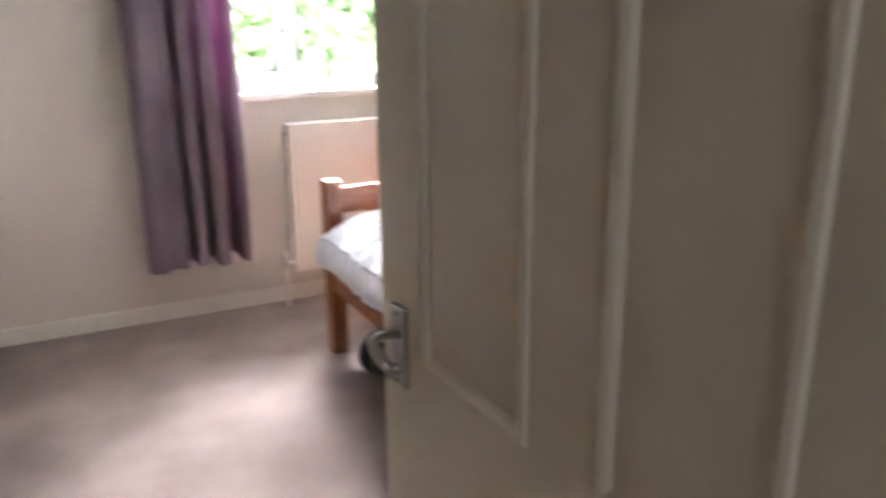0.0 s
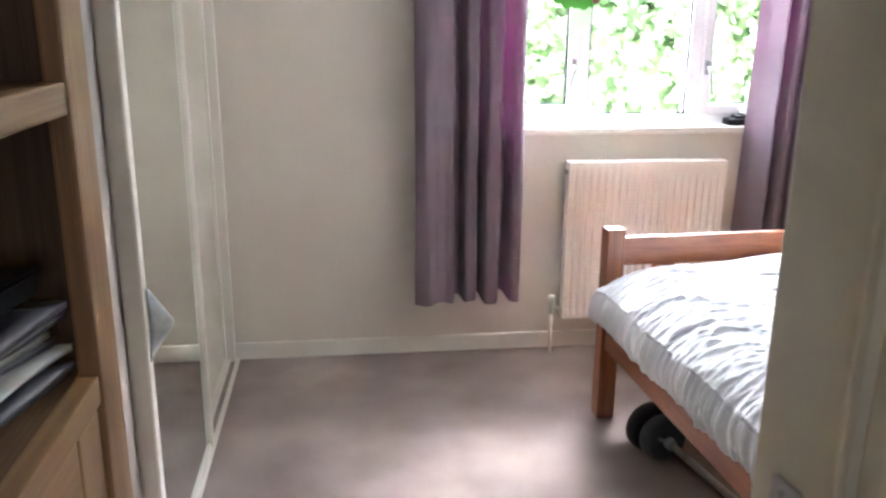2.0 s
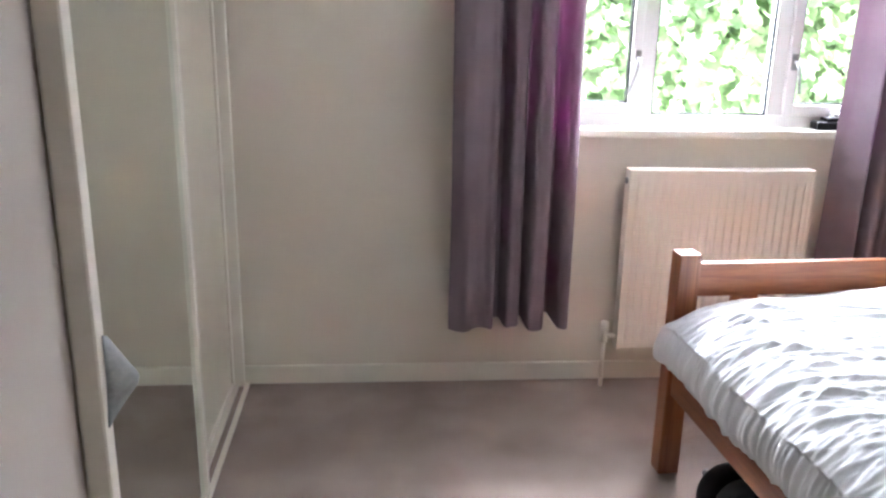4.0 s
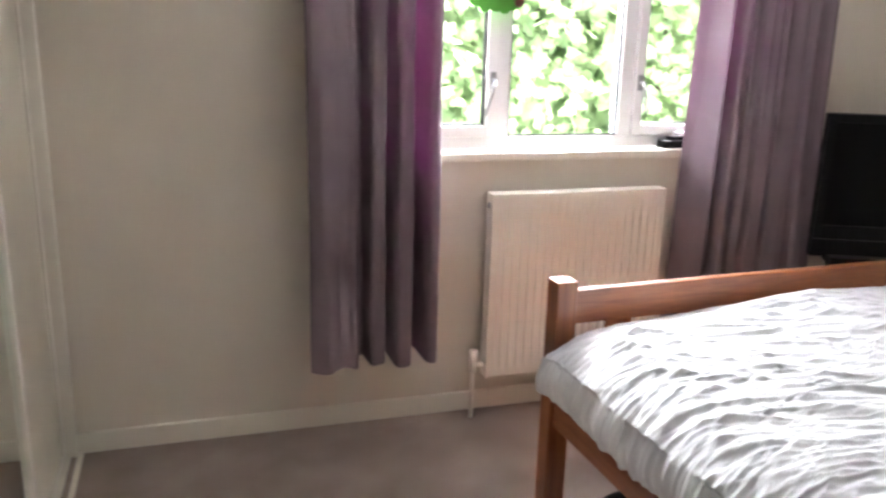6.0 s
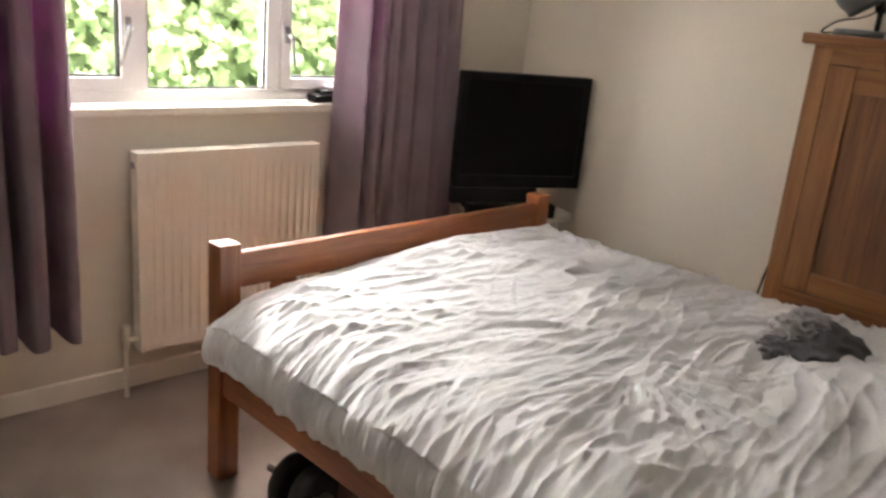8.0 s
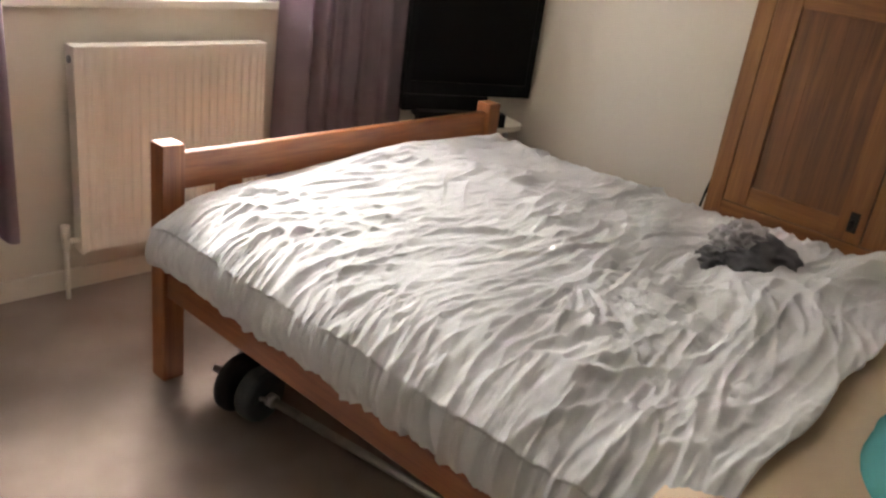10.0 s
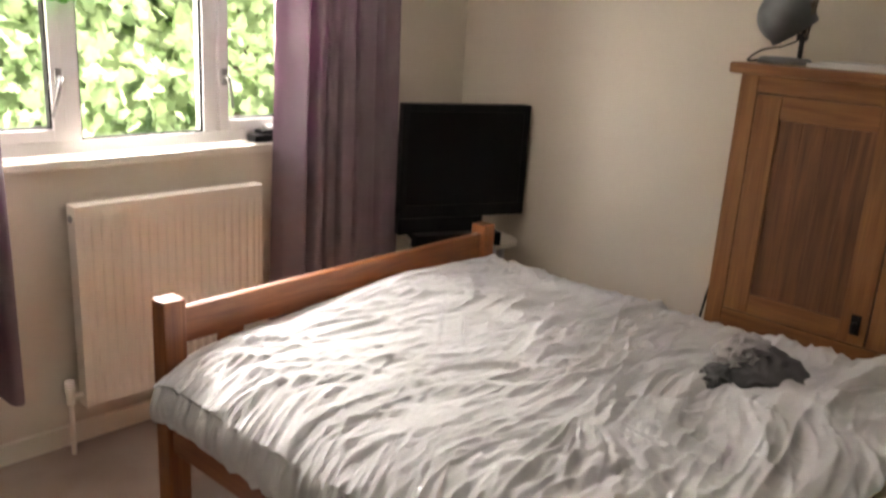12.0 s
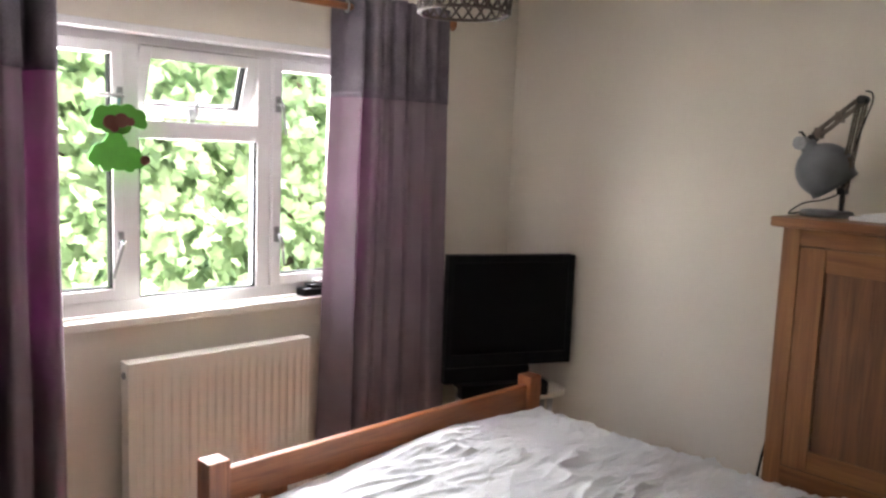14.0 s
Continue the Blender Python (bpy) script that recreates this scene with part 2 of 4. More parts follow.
nt.links.new(lr.outputs[0], lmul.inputs[6])
nt.links.new(lmul.outputs[2], ltr.inputs[0])
lm = nt.nodes.new("ShaderNodeMixShader")
lm.inputs[0].default_value = 0.68
nt.links.new(nt.nodes["Principled BSDF"].outputs[0], lm.inputs[1])
nt.links.new(ltr.outputs[0], lm.inputs[2])
nt.links.new(lm.outputs[0], nt.nodes["Material Output"].inputs[0])

# ---- structure ----
N, EAST, SOUTH, H = 4.33, 2.985, 0.72, 2.4        # inner faces of the walls, and the ceiling's height
WX0, WX1, WZ0, WZ1 = 0.76, 2.10, 0.985, 1.99      # the window's opening
DX0, DX1, DH = -0.18, 0.60, 2.0                   # the doorway

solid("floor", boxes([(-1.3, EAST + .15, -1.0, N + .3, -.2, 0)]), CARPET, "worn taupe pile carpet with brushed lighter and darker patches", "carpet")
solid("ceiling", boxes([(-1.3, EAST + .15, -1.0, N + .3, H, H + .15)]), WHITE_CEIL, "plain white painted plaster ceiling", "ceiling")
solid("wall_north", boxes([(-1.3, WX0, N, N + .28, 0, H), (WX1, EAST + .15, N, N + .28, 0, H),
                           (WX0, WX1, N, N + .28, 0, WZ0), (WX0, WX1, N, N + .28, WZ1, H)]), WALL,
      "magnolia painted wall with the window opening", "wall")
solid("wall_east", boxes([(EAST, EAST + .15, -1.0, N, 0, H)]), WALL, "magnolia painted plaster wall behind the oak cabinet", "wall")
solid("wall_south", boxes([(-.48, DX0, SOUTH - .12, SOUTH, 0, H), (DX1, EAST, SOUTH - .12, SOUTH, 0, H),
                           (DX0, DX1, SOUTH - .12, SOUTH, DH, H)]), WALL, "magnolia painted wall with the doorway", "wall")
solid("wall_west", boxes([(-1.3, -.48, -.85, N, 0, H), (-.48, -.37, 2.72, N, 2.16, H)]), WALL,
      "taupe painted wall beside the sliding wardrobe", "wall")
# closed recess made for the added landing lamp, with no window behind
solid("wall_hall", boxes([(-.48, -.2, -1.0, -.85, 0, H), (.7, EAST, -1.0, -.85, 0, H), (-.2, .7, -1.0, -.85, 0, 1.0), (-.2, .7, -1.0, -.85, 2.0, H), (-.2, .7, -1.0, -.95, 1.0, 2.0),
                          (1.3, 1.45, -.85, SOUTH - .12, 0, H)]), WALL, "magnolia painted wall of the landing", "wall")


def skirting(name, x0, x1, y0, y1):
    bm = boxes([(x0, x1, y0, y1, 0, .076)], .004)
    solid(name, bm, GLOSS, "low cream gloss skirting board along the wall", "skirting")


skirting("baseboard_north", -.39, EAST, N - .016, N)
skirting("baseboard_east", EAST - .016, EAST, SOUTH, N - .018)
skirting("baseboard_south", DX1 + .08, EAST - .018, SOUTH, SOUTH + .016)
solid("door_frame_trim", boxes([(DX0 - .06, DX0, SOUTH - .002, SOUTH + .014, 0, DH + .06), (DX1, DX1 + .06, SOUTH - .002, SOUTH + .014, 0, DH + .06),
                                (DX0, DX1, SOUTH - .002, SOUTH + .014, DH, DH + .06)], .004), GLOSS, "cream gloss architrave round the doorway", "trim")

# outdoors
bm = bmesh.new()
bx(bm, -400, 400, -400, 600, -2.9, -2.7)
solid("ground", bm, LAWN, "mown green garden lawn below the window", "lawn")


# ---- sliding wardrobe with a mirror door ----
# darker tone puts the shade on the wall nib into its colour
NIB_SHADED = material("shaded_wall_nib", (0.50, 0.455, 0.405), 0.6, var=0.03, scale=2)
ward = thing("sliding_wardrobe", "built-in sliding wardrobe with mirror and cream doors", "wardrobe", (-.42, 3.5, 0))
md = part("mirror_door", boxes([(-.384, -.372, 2.765, 3.515, .03, 2.13)]), MIRROR, ward, "tall mirrored sliding door")
part("stile", boxes([(-.40, -.352, 2.722, 2.765, .012, 2.16)], .006), GLOSS, md, "white door edge trim")
part("stile", boxes([(-.388, -.36, 3.515, 3.545, .012, 2.16)], .004), GLOSS, md)
part("rail", boxes([(-.388, -.364, 2.765, 3.515, .012, .03)], .002), GLOSS, md)
part("wall_nib", boxes([(-.478, -.40, 1.87, 2.72, 0, 2.39)], .003), NIB_SHADED, ward, "wall nib with shade put into its darker colour")
pd = part("panel_door", boxes([(-.432, -.42, 3.50, 4.26, .03, 2.15)]), CREAM, ward, "plain cream sliding panel")
part("stile", boxes([(-.438, -.41, 4.26, 4.29, .012, 2.16)], .004), GLOSS, pd)
part("rail", boxes([(-.438, -.412, 3.50, 4.26, .012, .03)], .002), GLOSS, pd)
part("floor_track", boxes([(-.446, -.395, 2.72, 4.31, 0, .012), (-.374, -.356, 2.72, 4.31, 0, .01), (-.395, -.392, 2.72, 4.31, .01, .018)], .002),
     GLOSS, ward, "white ridged floor track")
part("jamb", boxes([(-.46, -.375, 4.292, 4.328, 0, 2.16)], .004), GLOSS, ward)
bm = bmesh.new()
sheet(bm, 6, 8, lambda u, v: Vector((-.350 + .055 * math.sin(u * 1.5) * (1 - abs(2 * v - .9)) + .006 * v,
                                     2.735 + .035 * u, .675 + .185 * v - .03 * u * (v - .5))))
note = part("folded_card", bm, CARD, ward, "grey folded card tucked behind the trim")
mod = note.modifiers.new("thickness", "SOLIDIFY")
mod.thickness = 0.003

# ---- door ----
DE, DDIR = Vector((.489, 1.53, 0)), Vector((.09, -.996, 0)).normalized()
DN = Vector((-DDIR.y, DDIR.x, 0)) * -1            # towards the camera's side of the leaf


def dpos(u, w, z):
    return DE + DDIR * u + DN * w + Vector((0, 0, z))


door = thing("door_1", "cream painted six-panel door standing open", "door", dpos(.38, 0, 0), kind="structure")
PZ = ((.20, .80), (1.0, 1.60), (1.70, 1.87))
leaf_rows = [(0, .105, -.036, 0, .008, 1.98), (.632, .762, -.036, 0, .008, 1.98), (.33, .432, -.036, 0, .2, 1.87)]
leaf_rows += [(.105, .632, -.036, 0, a, b) for a, b in ((.008, .20), (1.87, 1.98))]
leaf_rows += [(c, d, -.036, 0, a, b) for a, b in ((.80, 1.0), (1.60, 1.70)) for c, d in ((.105, .33), (.432, .632))]
leaf = part("leaf", boxes(leaf_rows, .0, dpos), DOORP, door)
for u0, u1 in ((.105, .33), (.432, .632)):
    for z0, z1 in PZ:
        bm = bmesh.new()
        steps = ((0, 0), (.003, .005), (.010, .007), (.017, .004), (.022, -.003), (.055, .0))
        loops = [[bm.verts.new(dpos(u, w, z)) for u, z in ((u0 + i, z0 + i), (u1 - i, z0 + i), (u1 - i, z1 - i), (u0 + i, z1 - i))] for i, w in steps]
        for a, b in zip(loops, loops[1:]):
            for k in range(4):
                bm.faces.new((a[k], a[(k + 1) % 4], b[(k + 1) % 4], b[k]))
        bm.faces.new(loops[-1])
        bx(bm, u0, u1, -.03, -.02, z0, z1, 0, dpos)
        part("panel", bm, DOORP, door)
hp = part("handle_plate", boxes([(.036, .074, 0, .008, .955, 1.068)], .003, dpos), CHROME, door, "worn chrome back plate")
bm = bmesh.new()
tube(bm, [dpos(.055, .006, 1.030), dpos(.055, .036, 1.030), dpos(.058, .044, 1.028), dpos(.068, .045, 1.020), dpos(.082, .042, 1.008), dpos(.094, .037, .998)],
     [.008, .007, .008, .0085, .008, .006], 12)
part("lever", bm, CHROME, hp, "chrome lever")
bm = bmesh.new()
tube(bm, [dpos(.055, .006, .982), dpos(.055, .02, .982)], .009, 12)
tube(bm, [dpos(.055, .02, .970), dpos(.055, .024, .982), dpos(.055, .02, .993)], .004, 8)
part("thumb_turn", bm, CHROME, hp)
for z in (.964, 1.058):
    bm = bmesh.new()
    tube(bm, [dpos(.055, .007, z), dpos(.055, .0105, z)], .004, 8)
    part("screw", bm, STEEL, hp)
for z in (.25, 1.0, 1.75):
    bm = bmesh.new()
    tube(bm, [dpos(.768, .004, z - .04), dpos(.768, .004, z + .04)], .006, 8)
    part("hinge", bm, STEEL, door)

# ---- window ----
win = thing("window_1", "white plastic casement window with one vent tilted open", "window", (1.42, N + .1, WZ0), kind="structure")
WY0, WY1 = 4.40, 4.46
part("window_sill", boxes([(WX0 + .002, WX1 - .002, N - .028, WY0, .985, 1.016)], .006), GLOSS, win, "white gloss window board")
part("window_frame", boxes([(WX0, .775, WY0, WY1, 1.016, WZ1), (2.04, WX1, WY0, WY1, 1.016, WZ1), (.775, 2.04, WY0, WY1, 1.016, 1.062),
                            (.775, 2.04, WY0, WY1, 1.935, WZ1)], .004), UPVC, win)
part("head_trim", boxes([(WX0, WX1, N - .004, WY0 - .002, 1.962, WZ1)], .004), UPVC, win)
part("mullion", boxes([(1.135, 1.188, WY0, WY1, 1.062, 1.935)], .004), UPVC, win)
part("mullion", boxes([(1.643, 1.70, WY0, WY1, 1.062, 1.935)], .004), UPVC, win)
part("transom", boxes([(1.188, 1.643, WY0, WY1, 1.618, 1.680)], .004), UPVC, win)


def sash(x0, x1, z0, z1, w, tilt=0.0):
    """A casement: four rails round a pane. tilt swings it out at the bottom, about its top edge."""
    def f(x, y, z):
        dy, dz = y - WY0, z - z1
        c, s = math.cos(tilt), math.sin(tilt)
        return Vector((x, WY0 + dy * c - dz * s, z1 + dy * s + dz * c))
    y0, y1 = WY0 - .012, WY1 - .008
    s = part("sash", boxes([(x0, x0 + w, y0, y1, z0, z1), (x1 - w, x1, y0, y1, z0, z1), (x0 + w, x1 - w, y0, y1, z0, z0 + w), (x0 + w, x1 - w, y0, y1, z1 - w, z1)],
                   .004, f), UPVC, win)
    bm = boxes([(x0 + w, x0 + w + .006, y0 + .012, y1 - .02, z0 + w, z1 - w), (x1 - w - .006, x1 - w, y0 + .012, y1 - .02, z0 + w, z1 - w),
                (x0 + w + .006, x1 - w - .006, y0 + .012, y1 - .02, z0 + w, z0 + w + .006)], 0, f)
    part("gasket", bm, BLACK, s)
    g = part("pane", boxes([(x0 + w, x1 - w, WY0 + .02, WY0 + .026, z0 + w, z1 - w)], 0, f), GLASS, s)
    g.visible_shadow = False
    return s


sash_l = sash(.777, 1.133, 1.064, 1.933, .04)
sash_r = sash(1.702, 2.038, 1.064, 1.933, .04)
sash_v = sash(1.190, 1.641, 1.682, 1.933, .042, radians(20))
bm = boxes([(1.188, 1.643, WY0 + .02, WY0 + .026, 1.062, 1.618)])
fixed = part("pane", bm, GLASS, win)
fixed.visible_shadow = False
bm = boxes([(1.188, 1.194, WY0 + .008, WY0 + .02, 1.062, 1.618), (1.637, 1.643, WY0 + .008, WY0 + .02, 1.062, 1.618), (1.194, 1.637, WY0 + .008, WY0 + .02, 1.062, 1.068)])
part("gasket", bm, BLACK, win)


def stay(parent, x, z, dx, dz, y=WY0 - .012):
    bm = boxes([(x - .011, x + .011, y - .01, y, z - .03, z + .03)], .003)
    tube(bm, [(x, y - .008, z), (x, y - .03, z), (x + dx * .25, y - .036, z + dz * .2), (x + dx, y - .03, z + dz)], [.008, .008, .0075, .0055], 8)
    part("handle", bm, STEEL, parent, "grey metal window fastener")


stay(sash_l, 1.115, 1.27, -.035, -.125)
stay(sash_l, 1.115, 1.755, -.085, 0)
stay(sash_r, 1.722, 1.265, .02, -.115)
stay(sash_r, 1.722, 1.765, .02, -.115)
stay(sash_v, 1.405, 1.70, .012, .085, WY0 + .06)

# ---- radiator ----
rad = thing("radiator", "cream enamelled panel radiator with vertical flutes", "radiator", (1.42, 4.27, 0))
RX0, RX1, RZ0, RZ1, RY = 1.072, 1.782, .17, .88, 4.222
bm = bmesh.new()
flutes = 21


def flute(u, v):
    x, z = RX0 + .012 + u * (RX1 - RX0 - .024), RZ0 + .004 + v * (RZ1 - RZ0 - .008)
    k = u * flutes % 1.0
    edge = max(0, min(1, (z - RZ0 - .035) / .02)) * max(0, min(1, (RZ1 - .05 - z) / .02)) * (0 if u < .5 / flutes or u > 1 - .5 / flutes else 1)
    dip = 1 / (1 + math.exp((abs(k - .5) - .22) * 26))
    return Vector((x, RY + .0085 * dip * edge, z))


sheet(bm, flutes * 10, 26, flute)
part("front_panel", bm, ENAMEL, rad)
bm = boxes([(RX0, RX0 + .012, RY - .002, RY + .062, RZ0, RZ1), (RX1 - .012, RX1, RY - .002, RY + .062, RZ0, RZ1),
            (RX0 + .012, RX1 - .012, RY + .05, RY + .06, RZ0, RZ1)], .003)
part("body", bm, ENAMEL, rad)
bm = boxes([(RX0 + .012, RX1 - .012, RY - .002, RY + .05, RZ1 - .01, RZ1)], .003)
part("top_grille", bm, ENAMEL, rad)
for x in (1.2, 1.65):
    part("wall_bracket", boxes([(x - .015, x + .015, RY + .06, N, .3, .75)]), ENAMEL, rad)
bm = bmesh.new()
tube(bm, [(RX0 + .001, RY + .03, RZ1 - .045), (RX0 - .006, RY + .03, RZ1 - .045)], .012, 12)
part("bleed_valve", bm, STEEL, rad)
bm = bmesh.new()
tube(bm, [(RX0 + .004, RY + .03, .215), (1.03, RY + .03, .215)], .010, 10)
tube(bm, [(1.03, RY + .03, .19), (1.03, RY + .03, .225), (1.03, RY + .03, .24), (1.03, RY + .03, .275)], [.013, .013, .017, .015], 12)
part("valve", bm, ENAMEL, rad, "white valve with capped head")
bm = bmesh.new()
tube(bm, [(1.03, RY + .03, .195), (1.03, RY + .03, .05), (1.03, RY + .03, 0)], .0085, 10)
part("pipe", bm, ENAMEL, rad)


# ---- curtains ----
ROD_Y, ROD_Z = 4.238, 2.145
pole = thing("curtain_pole", "wooden curtain pole with carved end knobs", "curtain pole", (1.4, ROD_Y, ROD_Z))
bm = bmesh.new()
tube(bm, [(.30, ROD_Y, ROD_Z), (2.44, ROD_Y, ROD_Z)], .014, 12)
part("pole", bm, wood("pine", 0), pole)
for x, s in ((.30, -1), (2.44, 1)):
    bm = bmesh.new()
    tube(bm, [(x, ROD_Y, ROD_Z), (x + s * .012, ROD_Y, ROD_Z), (x + s * .02, ROD_Y, ROD_Z), (x + s * .04, ROD_Y, ROD_Z), (x + s * .052, ROD_Y, ROD_Z)],
         [.015, .022, .017, .027, .012], 12)
    part("finial", bm, wood("pine", 0), pole)
for x in (.345, 1.36, 2.40):
    part("bracket", boxes([(x - .014, x + .014, ROD_Y + .012, N, ROD_Z - .018, ROD_Z + .012), (x - .02, x + .02, N - .014, N, ROD_Z - .04, ROD_Z + .04)], .003),
         wood("pine", 1), pole)


def curtain(name, xt0, xt1, xb0, xb1, z0, valleys, label, seed, lead=False):
    """Cloth with rounded fronts and deep recesses; valleys are rows of place, half width and depth across the cloth."""
    c = thing(name, label, "curtain", ((xt0 + xt1) / 2, ROD_Y, z0), "pair of curtains")

    def f(u, v, za, zb):
        z = za + (zb - za) * v
        k = (z - z0) / (2.185 - z0)
        a, b = xb0 + (xt0 - xb0) * min(1, k * 1.25), xb1 + (xt1 - xb1) * min(1, k * 1.25)
        w = u + .012 * noise.noise((u * 3, z * 1.1, seed + 3.0)) * (1 - k)
        back = 0.0
        side = 0.0
        for at, half, deep in valleys:
            e = (w - at) / half
            bump = 1 / (1 + math.exp((abs(e) - 1) * 8))
            back = max(back, deep * bump)
            side += .010 * deep * math.exp(-(abs(e) - 1) ** 2 * 3) * (-1 if e > 0 else 1) * 8
        bulge = .012 * math.sin(u * 23 + seed) + .010 * noise.noise((u * 7, seed + 9.0, z * .6)) + .004 * noise.noise((u * 22, seed, z * 1.5))
        y = ROD_Y - .078 + .012 * k + bulge + back * (1 - .15 * k)
        x = a + (b - a) * u + side + .004 * noise.noise((u * 9, z * 2, seed))
        y += .022 * max(0, (u - .95) / .05) ** 2
        hem = (.008 + .006 * math.cos(u * 19 + seed)) * (1 - k) ** 6 + .10 * back * (1 - k) ** 6
        if lead:
            k2 = max(0, 1 - u / .16)
            y += .145 * k2 ** .9
            x += .02 * k2
        return Vector((x, min(y, N - .022), z + hem))
    bm = bmesh.new()
    sheet(bm, 220, 40, lambda u, v: f(u, v, z0, 1.81))
    part("drape", bm, CURTAIN, c)
    bm = bmesh.new()
    sheet(bm, 220, 14, lambda u, v: f(u, v, 1.805, 2.19) + Vector((0, -.0015, 0)))
    ob = part("header_band", bm, BAND, c, "dark sequinned band across the top")
    ob.modifiers.new("thickness", "SOLIDIFY").thickness = 0.002
    for i in range(8):
        u = (i + .5) / 8
        p = f(u, 0, ROD_Z, ROD_Z)
        bm = bmesh.new()
        ring = [(p.x + .0, ROD_Y + .021 * math.cos(k * math.tau / 20), ROD_Z + .021 * math.sin(k * math.tau / 20)) for k in range(21)]
        ring = [(p.x + .006 * math.cos(k * math.tau / 20), q[1], q[2]) for k, q in enumerate(ring)]
        tube(bm, ring, .0042, 6, False)
        part("eyelet", bm, CHROME, c)
    return c


curtain("curtain", .406, .86, .410, .862, .275, ((.415, .058, .125), (.615, .040, .115), (.845, .062, .13)), "grey mauve curtain gathered beside the window, pink where lit", 1.7)
curtain("curtain", 1.882, 2.42, 1.835, 2.46, .275, ((.205, .034, .115), (.31, .022, .09), (.43, .018, .035), (.56, .026, .06), (.77, .026, .045)), "mauve curtain gathered in folds beside the television", 5.2, True)

# ---- bed ----
BA = radians(2.6)
BO = Vector((1.045, 3.668, 0))
BU, BV = Vector((math.cos(BA), math.sin(BA), 0)), Vector((math.sin(BA), -math.cos(BA), 0))


def bpos(u, v, z):
    return BO + BU * u + BV * v + Vector((0, 0, z))


BW, BL = 1.462, 2.14
bed = thing("double_bed", "orange pine double bed frame with slatted footboard", "bed", bpos(BW / 2, BL / 2, 0))
for u in (0, BW - .068):
    part("post", boxes([(u, u + .068, 0, .068, 0, .742)], .005, bpos), wood("pine", 2), bed)
    part("head_post", boxes([(u, u + .068, BL - .068, BL, 0, .52)], .005, bpos), wood("pine", 2), bed)
part("top_rail", boxes([(.068, BW - .068, .020, .050, .602, .709)], .006, bpos), wood("pine", 0), bed)
part("lower_rail", boxes([(.068, BW - .068, .022, .048, .29, .40)], .004, bpos), wood("pine", 0), bed)
part("head_rail", boxes([(.068, BW - .068, BL - .05, BL - .024, .29, .48)], .004, bpos), wood("pine", 0), bed)
for i in range(5):
    u = .19 + i * .26
    part("slat", boxes([(u, u + .085, .026, .044, .40, .602)], .002, bpos), wood("pine", 2), bed)
for u in (.012, BW - .04):
    part("side_rail", boxes([(u, u + .028, .068, BL - .068, .285, .395)], .004, bpos), wood("pine", 1), bed)
for i in range(11):
    v = .16 + i * .165
    part("base_slat", boxes([(.042, BW - .042, v, v + .07, .30, .318)], 0, bpos), wood("pine", 0), bed)

bm = boxes([(.05, BW - .05, .085, BL - .085, .32, .48)], .03, bpos)
matt = tagged(new("mattress", mesh_of(bm, "mattress", SHEET)), "deep mattress under a tan fitted sheet on the bed", "mattress")


def ridge(x):
    return 1 - abs(x)


